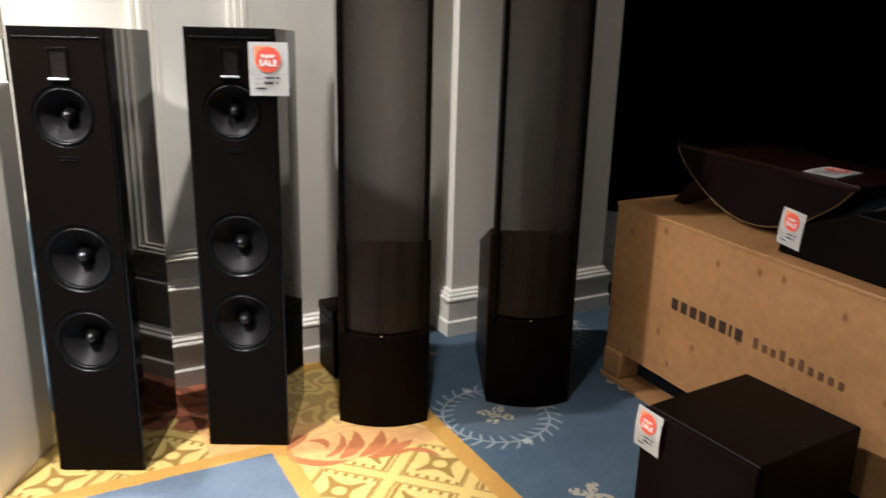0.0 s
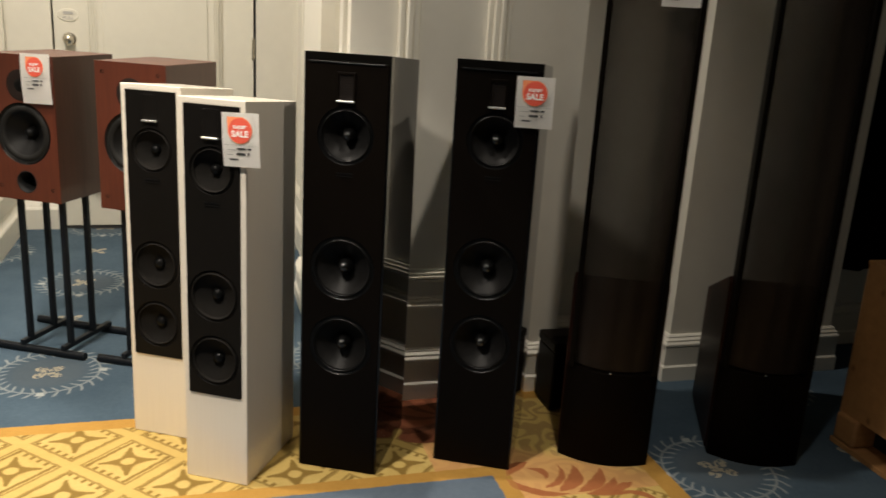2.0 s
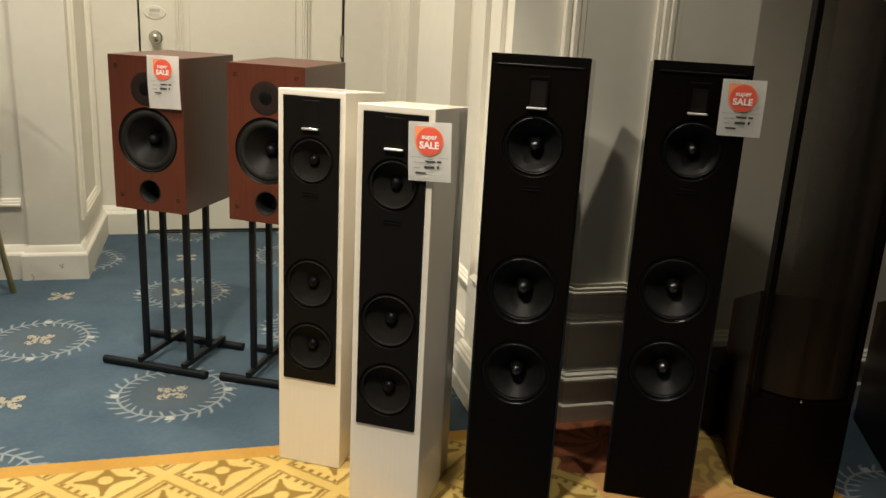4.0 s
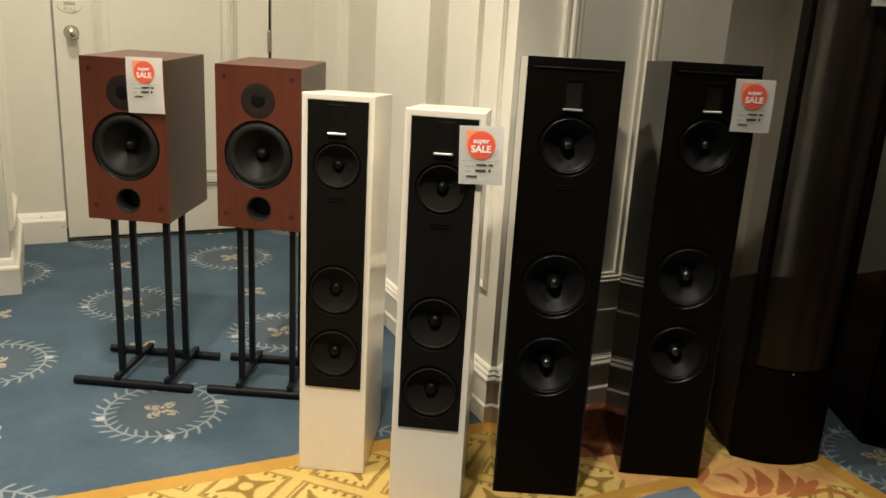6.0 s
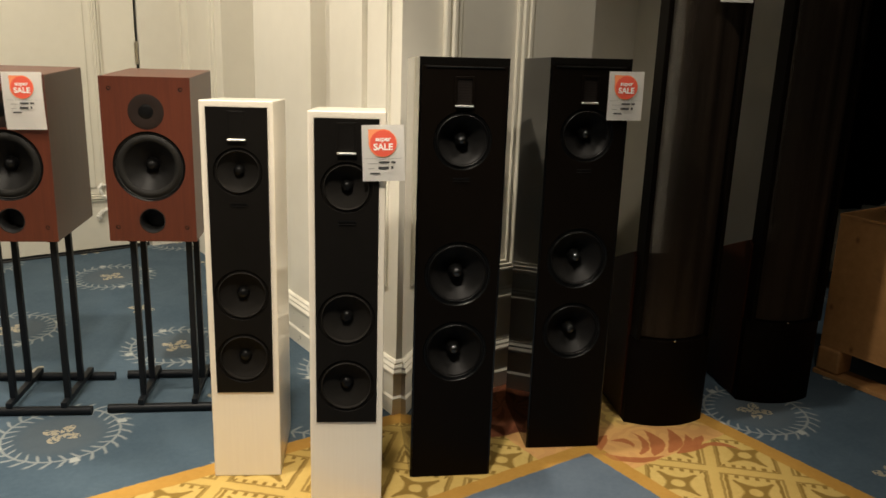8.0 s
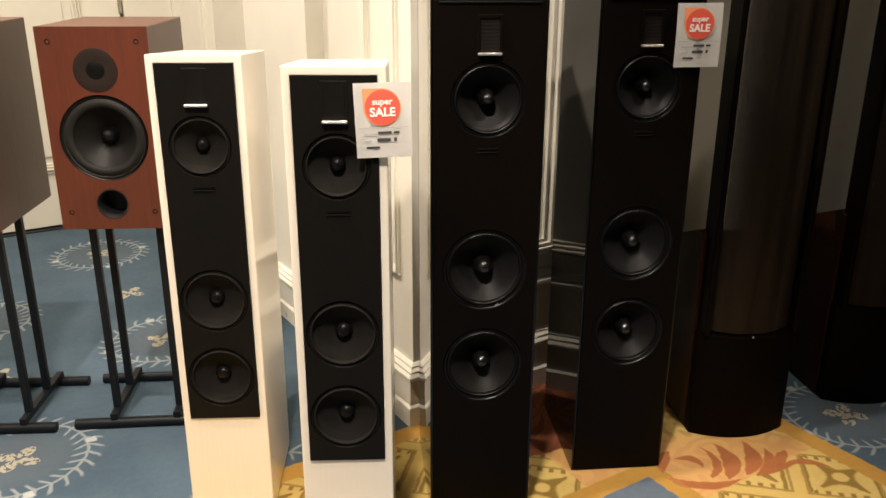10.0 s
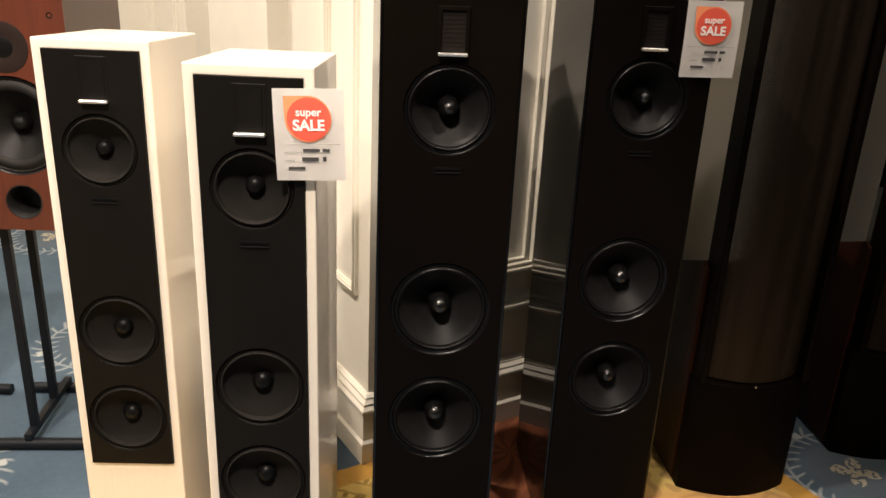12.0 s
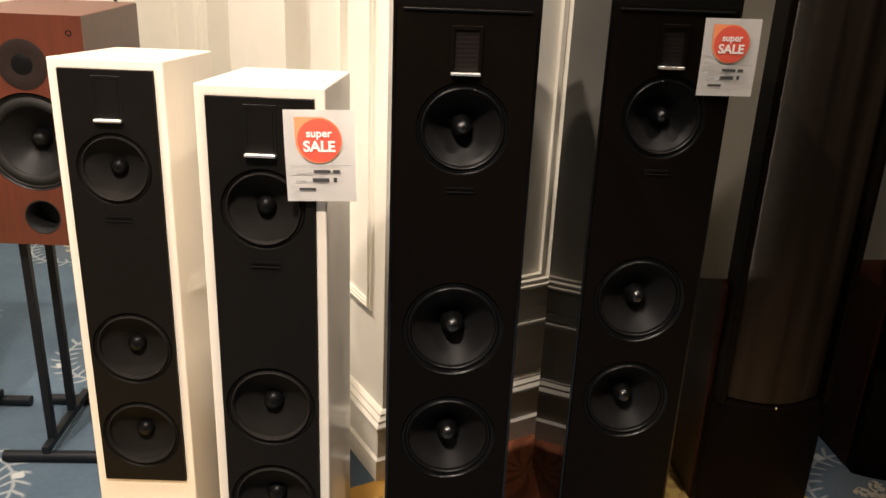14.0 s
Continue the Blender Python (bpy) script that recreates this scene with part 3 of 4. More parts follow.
for px, pw in ((0.17, 0.70),):
    for z0, z1 in ((0.27, 2.02),):
        fr = panel_frame("door_panel_moulding", pose(px, 0, 0), pw, z0, z1, 0.045)
        fr.parent = door
        for key in ("kind", "category", "label"):
            del fr[key]
        part("door_panel", box_bm(px + 0.075, px + pw - 0.075, -0.008, 0.001, z0 + 0.075, z1 - 0.075, 0.005), DOOR_PAINT, door)
knob = part("knob", lathe_bm([(0.0, -0.070), (0.010, -0.0685), (0.019, -0.064), (0.026, -0.056), (0.029, -0.046), (0.027, -0.035), (0.020, -0.026), (0.012, -0.021), (0.012, -0.012), (0.033, -0.008), (0.036, 0.0), (0.0, 0.0)], 28), BRASS, door, "round nickel door knob")
knob.location = (0.075, 0, 1.05)
smooth(knob)
plate = part("sign_plate", lathe_bm([(0.0, -0.004), (0.052, -0.004), (0.055, 0.0), (0.0, 0.0)], 32), DOOR_PAINT, door, "small oval sign above the knob")
plate.location, plate.scale = (0.075, 0, 1.175), (1.0, 1.0, 0.62)
for z in (0.30, 1.04, 1.85):
    part("hinge", box_bm(1.036, 1.054, -0.012, 0.004, z - 0.06, z + 0.06, 0.004), BRASS, door, "worn metal hinge")
part("door_gap", box_bm(1.0465, 1.0525, 0.004, 0.02, 0.0, 2.14), PORT, door, "dark joint between the door and its frame")
# black strip in the gap under the leaf, in place of its shade
part("door_bottom_shade", box_bm(0.0, 1.045, 0.004, 0.04, 0.001, 0.011), PORT, door, "black strip standing in for the shade under the door")


def text_mesh(body, size, weight=0.0):
    """Writing in the built-in font as a flat mesh in the x-z plane, facing -y, centred."""
    cu = bpy.data.curves.new("writing", "FONT")
    cu.body, cu.size, cu.align_x, cu.align_y, cu.offset = body, size, "CENTER", "CENTER", weight
    ob = bpy.data.objects.new("writing", cu)
    scene.collection.objects.link(ob)
    me = bpy.data.meshes.new_from_object(ob.evaluated_get(bpy.context.evaluated_depsgraph_get()))
    bpy.data.objects.remove(ob)
    me.transform(Matrix.Rotation(radians(90), 4, "X"))
    return me


def writing(body, size, material, parent, at, name="lettering", weight=0.0):
    me = text_mesh(body, size, weight)
    me.materials.append(material)
    ob = new(name, me)
    ob.parent = parent
    ob.location = at
    return ob


def ornament(parent, x, z, flip):
    """A small carved scroll in the lower corner of the door panel."""
    bm = bmesh.new()
    rng2 = random.Random(7)
    for k in range(26):
        a = k / 25.0
        ang = a * 2.6 * math.pi
        rad = 0.012 + 0.040 * (1 - a)
        cx = flip * (rad * math.cos(ang) * 0.7 + 0.012 * math.sin(9 * a))
        cz = 0.055 + 0.085 * math.sin(math.pi * (a - 0.5)) + rad * 0.35 * math.sin(ang)
        m = Matrix.Translation((x + cx, -0.016 - 0.006 * rng2.random(), z + cz)) @ Euler((0, rng2.uniform(0, 3.1), 0)).to_matrix().to_4x4() @ Matrix.Diagonal((0.016, 0.008, 0.0075, 1))
        bmesh.ops.create_icosphere(bm, subdivisions=2, radius=1.0, matrix=m)
    ob = part("carved_scroll", bm, GLOSS_PAINT, parent, "white carved scroll in the corner of the door panel")
    ob["kind"] = "stuff"
    return smooth(ob, 60)


ornament(door, 0.180, 0.215, 1)
ornament(door, 0.832, 0.215, -1)
writing("PULL", 0.026, GREY_INK, door, (0.075, -0.0065, 1.160))
part("sign_mark", box_bm(0.050, 0.100, -0.0065, -0.0045, 1.180, 1.194), GREY_INK, door)

# ---------------------------------------------------------------- sale cards


def sale_card(m, where, curl=0.006, w=0.100, h=0.134):
    """A white card with a red sale disc and printed lines; local x right, z up, facing -y, origin at the top middle."""
    card = thing("sale_card", m, "white sale card with red disc, " + where, "price card", "sale cards")
    bm = bmesh.new()
    n = 10
    rows = [[bm.verts.new((x, -curl * math.sin(math.pi * i / n), -h * i / n)) for x in (-w / 2, 0, w / 2)] for i in range(n + 1)]
    for a, b in zip(rows, rows[1:]):
        for j in range(2):
            bm.faces.new((a[j], a[j + 1], b[j + 1], b[j]))
    bmesh.ops.solidify(bm, geom=bm.faces[:], thickness=0.0008)
    smooth(part("paper", bm, PAPER, card))

    def lift(z):
        return -curl * math.sin(math.pi * min(max(-z / h, 0), 1)) - 0.0022
    cz = -0.043
    r = 0.031
    disc = bmesh.new()
    steps = 36
    ring = [(r * math.cos(2 * math.pi * i / steps), cz + r * math.sin(2 * math.pi * i / steps)) for i in range(steps)]
    disc.faces.new([disc.verts.new((x, lift(z), z)) for x, z in ring])
    part("disc", disc, RED, card, "red round sale mark")
    tail = bmesh.new()
    tail.faces.new([tail.verts.new((x, lift(z) + 0.0006, z)) for x, z in [(-r * 1.12, cz + r * 1.06), (0.0, cz + r * 1.06)] + [(-0.0008 + r * 1.07 * math.cos(a), cz + r * 1.07 * math.sin(a)) for a in [math.radians(85 - 9 * i) for i in range(30)]]])
    part("disc_tail", tail, ORANGE, card)
    writing("super", 0.016, PAPER, card, (0, lift(cz + 0.011) - 0.0012, cz + 0.010), weight=0.0004)
    writing("SALE", 0.0215, PAPER, card, (0, lift(cz - 0.010) - 0.0012, cz - 0.009), weight=0.0007)
    for x0, x1, z, t, mat in ((-0.044, 0.044, -0.0795, 0.0007, GREY_INK), (-0.036, -0.012, -0.092, 0.0016, GREY_INK), (-0.010, 0.014, -0.0905, 0.0045, INK), (0.018, 0.028, -0.0905, 0.0045, INK), (-0.036, -0.022, -0.104, 0.0016, GREY_INK), (-0.012, 0.012, -0.1045, 0.006, INK), (0.018, 0.023, -0.1045, 0.007, INK), (-0.032, -0.008, -0.117, 0.004, INK)):
        b = bmesh.new()
        b.faces.new([b.verts.new((x, lift(zz) + 0.0004, zz)) for x, zz in ((x0, z), (x1, z), (x1, z + t), (x0, z + t))])
        part("printed_line", b, mat, card)
    return card


# ---------------------------------------------------------------- drivers


def driver(parent, x, z, r, front=0.0, cap=0.24, bullet=False, lip=None, wide=False, cone=None, deep=0.050):
    """A cone driver let into a baffle whose face is at y = front, with a countersunk lip."""
    d = part("driver", lathe_bm([(r, 0.0), (r * 0.985, 0.0035), (r * 0.955, 0.0045), (r * 0.945, 0.0025), (r * 0.93, 0.0025)], 52), lip or LIP, parent)
    d.location = (x, front, z)
    smooth(d, 50)
    k = 0.70 if wide else 0.82      # where the roll ends and the cone begins
    roll = [(r * (k + (0.90 - k) * (1 - i / 6)), 0.0042 - 0.0050 * math.sin(math.pi * i / 6)) for i in range(1, 7)] + [(r * k, 0.008)]
    s = part("surround", lathe_bm([(r * 0.93, 0.0025), (r * 0.905, 0.0045)] + roll, 52), SURROUND if wide else cone or RUBBER, d)
    smooth(s, 60)
    c = part("cone", lathe_bm([(r * k, 0.008)] + [(r * (k + (cap - k) * q), 0.008 + (deep - 0.008) * (1.15 * q - 0.15 * q * q)) for q in (0.25, 0.5, 0.75, 1.0)], 52), cone or CONE, d)
    smooth(c, 60)
    if bullet:
        prof = [(r * cap, 0.050), (r * cap * 0.99, 0.041), (r * cap * 0.93, 0.031), (r * cap * 0.80, 0.021), (r * cap * 0.62, 0.0135), (r * cap * 0.42, 0.0090), (r * cap * 0.2, 0.0068), (0, 0.0062)]
    else:
        rise = 0.58 * deep
        prof = [(r * cap, deep), (r * cap * 0.96, deep - 0.30 * rise), (r * cap * 0.80, deep - 0.66 * rise), (r * cap * 0.5, deep - 0.90 * rise), (r * cap * 0.2, deep - 0.99 * rise), (0, deep - rise)]
    smooth(part("dust_cap", lathe_bm(prof, 32), CAP if bullet else RUBBER, d), 70)
    return d


def punched_baffle(w, z0, z1, y0, y1, holes, steps=40):
    """A baffle plate with round holes: front face with the holes cut out, and the rim."""
    bm = bmesh.new()
    cx = w / 2
    order = sorted(holes, key=lambda q: q[1])
    edges = [z0] + [(a[1] + a[2] + b[1] - b[2]) / 2 for a, b in zip(order, order[1:])] + [z1]
    for (hx, hz, hr), lo, hi in zip(order, edges, edges[1:]):
        inner, outer = [], []
        for i in range(steps):
            a = 2 * math.pi * (i + 0.5) / steps
            c, s = math.cos(a), math.sin(a)
            inner.append(bm.verts.new((hx + hr * c, y0, hz + hr * s)))
            k = min((w - hx) / c if c > 1e-9 else 1e9, -hx / c if c < -1e-9 else 1e9, (hi - hz) / s if s > 1e-9 else 1e9, (lo - hz) / s if s < -1e-9 else 1e9)
            outer.append(bm.verts.new((hx + k * c, y0, hz + k * s)))
        for i in range(steps):
            j = (i + 1) % steps
            bm.faces.new((inner[i], inner[j], outer[j], outer[i]))
            p, q = outer[i].co, outer[j].co
            if abs(p.x - q.x) > 1e-6 and abs(p.z - q.z) > 1e-6:
                corner = bm.verts.new((0 if min(p.x, q.x) < 1e-4 else w, y0, lo if min(abs(p.z - lo), abs(q.z - lo)) < 1e-5 else hi))
                bm.faces.new((outer[i], outer[j], corner))
    # rim
    rim = [(0, z0), (w, z0), (w, z1), (0, z1)]
    f = [bm.verts.new((x, y0, z)) for x, z in rim]
    b = [bm.verts.new((x, y1, z)) for x, z in rim]
    for i in range(4):
        j = (i + 1) % 4
        bm.faces.new((f[i], f[j], b[j], b[i]))
    bmesh.ops.remove_doubles(bm, verts=bm.verts[:], dist=1e-6)
    bmesh.ops.recalc_face_normals(bm, faces=bm.faces[:])
    # towards the viewer
    for face in bm.faces:
        if abs(face.normal.y) > 0.9 and face.normal.y > 0:
            face.normal_flip()
    return bm


def shell_bm(w, d, h, slope, inset, z_lo, z_hi, depth=0.06, bevel=0.003):
    """A cabinet with a shallow recess in its front, where the baffle sits, all in one skin."""
    bm = bmesh.new()
    f = [bm.verts.new(c) for c in ((0, 0, 0), (w, 0, 0), (w, 0, h), (0, 0, h))]
    b = [bm.verts.new(c) for c in ((0, d, 0), (w, d, 0), (w, d, h + slope * d), (0, d, h + slope * d))]
    rim = ((inset, z_lo), (w - inset, z_lo), (w - inset, z_hi), (inset, z_hi))
    r = [bm.verts.new((x, 0, z)) for x, z in rim]
    q = [bm.verts.new((x, depth, z)) for x, z in rim]
    outer = []
    for i in range(4):
        j = (i + 1) % 4
        bm.faces.new((f[i], f[j], b[j], b[i]))
        bm.faces.new((f[i], f[j], r[j], r[i]))
        bm.faces.new((r[i], r[j], q[j], q[i]))
        outer += [bm.edges.get((f[i], f[j])), bm.edges.get((b[i], f[i])), bm.edges.get((r[i], r[j]))]
    bm.faces.new(q)
    bm.faces.new(b)
    outer += [bm.edges.get((b[i], b[(i + 1) % 4])) for i in range(4)]
    bmesh.ops.recalc_face_normals(bm, faces=bm.faces[:])
    bmesh.ops.bevel(bm, geom=outer, offset=bevel, segments=2, profile=0.5, affect="EDGES")
    return bm


def floor_speaker(m, w, d, h, slope, inset, z_lo, z_hi, drivers, ribbon, shell, label, group, badge):
    """A tall loudspeaker: shell, dark baffle with cone drivers, a ribbon tweeter with a bright bar below it."""
    s = thing("floor_loudspeaker", m, label, "loudspeaker", group)
    crisp(part("cabinet", shell_bm(w, d, h, slope, inset, z_lo, z_hi, bevel=min(0.003, inset * 0.2)), shell, s))
    bw = w - 2 * inset
    holes = [(x, z, r * 1.0) for x, z, r in drivers]
    baf = part("baffle", punched_baffle(bw, z_lo, z_hi, -0.004, 0.03, [(x - inset, z, r) for x, z, r in holes]), SATIN_BLACK if shell is GLOSS_BLACK else WHITE_BAFFLE, s, "matt black front baffle")
    baf.location = (inset, 0, 0)
    for x, z, r in drivers:
        driver(s, x, z, r, -0.004, 0.24, shell is GLOSS_BLACK, None if shell is GLOSS_BLACK else WHITE_BAFFLE, False, None if shell is GLOSS_BLACK else WHITE_CONE, 0.050 if shell is GLOSS_BLACK else 0.027)
    rx, rz0, rz1, rw = ribbon
    py = -0.009 if shell is GLOSS_BLACK else -0.0046
    frame_poly = [(rx - rw / 2 - 0.006, rz0), (rx - rw / 2, rz0), (rx - rw / 2, rz1), (rx + rw / 2, rz1), (rx + rw / 2, rz0), (rx + rw / 2 + 0.006, rz0), (rx + rw / 2 + 0.006, rz1 + 0.006), (rx - rw / 2 - 0.006, rz1 + 0.006)]
    tw = part("tweeter", prism_bm(frame_poly, "y", py, -0.003, 0.0006, 1), SATIN_BLACK if shell is GLOSS_BLACK else WHITE_BAFFLE, s)
    part("ribbon", box_bm(rx - rw / 2, rx + rw / 2, -0.0050, -0.0042, rz0, rz1), RIBBON if shell is GLOSS_BLACK else WHITE_BAFFLE, tw, "pleated ribbon tweeter")
    part("tweeter_bar", box_bm(rx - rw / 2 - 0.005, rx + rw / 2 + 0.005, -0.014, -0.004, rz0 - 0.007, rz0 - 0.0015, 0.0022, 3), BRIGHT, s, "bright metal bar under the tweeter")
    if shell is GLOSS_BLACK:
        part("top_trim", box_bm(inset + 0.010, w - inset - 0.010, -0.0075, -0.0035, z_hi - 0.006, z_hi - 0.002, 0.0012), LIP, s, "thin glossy line across the top of the front")
    bz = badge
    part("badge", box_bm(rx - 0.022, rx + 0.022, -0.0055, -0.0042, bz, bz + 0.004), RUBBER, s, "small dark maker's badge")
    part("badge_line", box_bm(rx - 0.022, rx + 0.022, -0.0062, -0.0042, bz - 0.006, bz - 0.0045), CONE, s)
    return s


def yawed(x, y, yaw):
    return pose(x, y, 0, 0, 0, yaw)


WHITE = dict(w=0.186, d=0.305, h=1.062, slope=-0.08, inset=0.0165, z_lo=0.262, z_hi=1.045, drivers=[(0.093, 0.880, 0.063), (0.093, 0.545, 0.072), (0.093, 0.363, 0.072)], ribbon=(0.093, 0.968, 1.03, 0.036), shell=WHITE_ASH, badge=0.795)
BLACK = dict(w=0.232, d=0.325, h=1.185, slope=-0.065, inset=0.006, z_lo=0.004, z_hi=1.165, drivers=[(0.116, 0.974, 0.077), (0.116, 0.613, 0.091), (0.116, 0.388, 0.089)], ribbon=(0.116, 1.068, 1.132, 0.038), shell=GLOSS_BLACK, badge=0.873)
W1 = yawed(-0.418, 2.558, -29.5)
W2 = yawed(-0.260, 2.262, -30.2)
B1 = yawed(0.054, 2.268, -26.7)
B2 = yawed(0.452, 2.226, -27.1)
floor_speaker(W1, label="slim white wood floorstanding loudspeaker with a black baffle", group="white floor loudspeakers", **WHITE)
floor_speaker(W2, label="slim white wood floorstanding loudspeaker carrying a sale card", group="white floor loudspeakers", **WHITE)
floor_speaker(B1, label="tall gloss black floorstanding loudspeaker with three cones", group="black floor loudspeakers", **BLACK)
floor_speaker(B2, label="tall gloss black floorstanding loudspeaker carrying a sale card", group="black floor loudspeakers", **BLACK)

# ---------------------------------------------------------------- loudspeakers on stands


def stand_speaker(m, label, w=0.262, d=0.335, h=0.500):
    s = thing("bookshelf_loudspeaker", m, label, "loudspeaker", "cherry loudspeakers on stands")
    ins = 0.012
    box = crisp(part("cabinet", shell_bm(w, d, h, 0.0, 0.010, 0.010, h - 0.010, 0.07), CHERRY_SIDE, s))
    # upward faces take the redder front veneer, colouring in the light from above
    box.data.materials.append(CHERRY)
    for f in box.data.polygons:
        f.material_index = 1 if f.normal.z > 0.8 else 0
    hol = [(w / 2, 0.065, 0.039), (w / 2, 0.233, 0.107), (w / 2, 0.398, 0.052)]
    part("baffle", punched_baffle(w, 0.0, h, -0.002, 0.004, [(x, z, r) for x, z, r in hol]), CHERRY, s, "reddish cherry veneer front")
    driver(s, w / 2, 0.233, 0.107, -0.002, 0.20, False, RUBBER, True)
    tw = part("tweeter", lathe_bm([(0.0525, 0.002), (0.0525, -0.003), (0.045, -0.0045), (0.030, -0.0035), (0.022, -0.003)], 36), TWEETER_FACE, s)
    tw.location = (w / 2, 0, 0.398)
    smooth(tw)
    dome = part("dome", lathe_bm([(0.022, -0.003), (0.018, -0.0045), (0.010, -0.0058), (0, -0.0062)], 28), RUBBER, tw)
    smooth(dome)
    pt = part("port", lathe_bm([(0.040, 0.001), (0.040, -0.002), (0.037, -0.002), (0.034, 0.004), (0.033, 0.066), (0.0, 0.066)], 32), PORT, s, "round black bass port")
    pt.location = (w / 2, 0, 0.065)
    smooth(pt)
    for x in (0.028, w - 0.028):
        for z in (0.045, h - 0.035):
            peg = part("grille_peg", lathe_bm([(0.0065, 0.001), (0.0065, -0.003), (0.004, -0.002), (0.0, 0.0)], 14), RUBBER, s)
            peg.location = (x, 0, z)
    return s


C1 = pose(-0.902, 3.268, 0.583, 0, 0, -29.0)
C2 = pose(-0.537, 3.084, 0.583, 0, 0, -29.5)
stand_speaker(C1, "cherry veneer bookshelf loudspeaker with a sale card on a black stand")
stand_speaker(C2, "cherry veneer bookshelf loudspeaker on a black metal stand")


def speaker_stand(m, label, foot=(-0.090, 0.312)):
    """Four square posts on two bars, two round feet across; local origin at the speaker's front left corner."""
    s = thing("speaker_stand", m, label, "loudspeaker stand", "black loudspeaker stands")
    w, d, h = 0.262, 0.335, 0.583
    q = 0.0095
    for x in (0.058, 0.228):
        for y in (0.048, 0.178):
            part("post", box_bm(x - q, x + q, y - q, y + q, 0.028, h - 0.008, 0.002), STEEL_BLACK, s)
        part("side_bar", box_bm(x - q, x + q, 0.0, 0.285, 0.028, 0.046, 0.002), STEEL_BLACK, s)
        part("top_bar", box_bm(x - q, x + q, 0.02, d - 0.04, h - 0.008, h - 0.0005, 0.001), STEEL_BLACK, s)
    for y in (0.010, 0.278):
        smooth(part("foot_bar", tube_bm([(foot[0], y, 0.0145), (foot[1], y, 0.0145)], 0.0145, 12), STEEL_BLACK, s))
    return s


speaker_stand(pose(-0.902, 3.268, 0, 0, 0, -29.0), "black metal loudspeaker stand with four square posts")
speaker_stand(pose(-0.539, 3.082, 0, 0, 0, -27.5), "black metal loudspeaker stand with four square posts", (-0.048, 0.340))

# ---------------------------------------------------------------- tall panel loudspeakers


def panel_speaker(m, label):
    """A curved perforated panel on a deep wooden bass cabinet; local origin at the front left corner."""
    s = thing("panel_loudspeaker", m, label, "loudspeaker", "tall panel loudspeakers")
    w, d, bulge = 0.272, 0.44, 0.042
    H0, H1 = 0.300, 1.56

    def arc(inset=0.0, out=0.0, n=16):
        pts = []
        for i in range(n + 1):
            u = i / n
            pts.append((inset + (w - 2 * inset) * u, -out - bulge * (1 - (2 * u - 1) ** 2)))
        return pts
    front = arc()
    smooth(part("bass_cabinet", prism_bm(front + [(w - 0.02, d), (0.02, d)], "z", 0.0, H0, 0.003), BASS, s, "black curved bass cabinet front"), 30)
    side_poly = [(0.03, 0.006), (d - 0.01, 0.006), (d - 0.01, 0.425), (0.05, 0.577), (0.03, 0.565)]
    crisp(part("wood_side", prism_bm(side_poly, "x", -0.003, 0.02, 0.003), WALNUT, s, "dark walnut side panel"))
    crisp(part("wood_side", prism_bm(side_poly, "x", w - 0.02, w + 0.003, 0.003), WALNUT, s, "dark walnut side panel"))
    crisp(part("bass_top", prism_bm([(0.05, H0), (d - 0.012, H0), (d - 0.012, 0.420), (0.05, 0.571)], "x", 0.02, w - 0.02, 0.003), SATIN_BLACK, s))
    for x0, x1 in ((0.006, 0.022), (w - 0.022, w - 0.006)):
        part("post", box_bm(x0, x1, -0.022, 0.048, H0 + 0.001, H1, 0.003), SATIN_BLACK, s)
    # a close screen of thin upright bars, open between them
    verts, faces = [], []
    count = 258
    rng_bar = random.Random(11)
    for i in range(count):
        u = (i + 0.5 + rng_bar.uniform(-0.04, 0.04)) / count
        x, y = 0.021 + (w - 0.042) * u, 0.012 - bulge * (1 - (2 * u - 1) ** 2)
        slope = 0.25 * bulge * 4 * (2 * u - 1) / (w - 0.042)
        tx, ty = 1 / math.hypot(1, slope), slope / math.hypot(1, slope)
        k = len(verts)
        for z in (H0 + 0.006, H1 - 0.002):
            for a, b2 in ((-0.00025, 0), (0.00025, 0), (0.00025, 0.0013), (-0.00025, 0.0013)):
                verts.append((x + a * tx - b2 * ty, y + a * ty + b2 * tx, z))
        faces += [(k + a, k + (a + 1) % 4, k + 4 + (a + 1) % 4, k + 4 + a) for a in range(4)]
    # thin cross wires behind the bars
    levels, seg = 300, 8
    for q in range(levels):
        z = H0 + 0.010 + (H1 - H0 - 0.016) * q / levels
        k = len(verts)
        for i in range(seg + 1):
            u = i / seg
            x, y = 0.021 + (w - 0.042) * u, 0.0155 - bulge * (1 - (2 * u - 1) ** 2)
            verts += [(x, y, z), (x, y + 0.0032, z), (x, y + 0.0032, z + 0.0005), (x, y, z + 0.0005)]
        for i in range(seg):
            faces += [(k + 4 * i + a, k + 4 * i + (a + 1) % 4, k + 4 * i + 4 + (a + 1) % 4, k + 4 * i + 4 + a) for a in range(4)]
    me = bpy.data.meshes.new("screen")
    me.from_pydata(verts, [], faces)
    me.materials.append(MESH)
    scr = new("screen", me)
    scr.parent = s
    tagged(scr, "fine see-through dark bronze screen", kind="stuff")
    part("top_rail", prism_bm(arc(0.006) + [(w - 0.006, 0.048), (0.006, 0.048)], "z", H1, H1 + 0.03, 0.003), SATIN_BLACK, s)
    led = part("indicator", lathe_bm([(0.0, -0.004), (0.003, -0.003), (0.004, 0.0), (0, 0.002)], 12), CHROME, s, "tiny bright indicator")
    led.location = (w / 2 - 0.006, -bulge + 0.001, 0.303)
    return s


P1 = yawed(0.845, 2.192, -26.0)
P2 = yawed(1.322, 2.108, -26.5)
panel_speaker(P1, "tall dark panel loudspeaker with a curved perforated front")
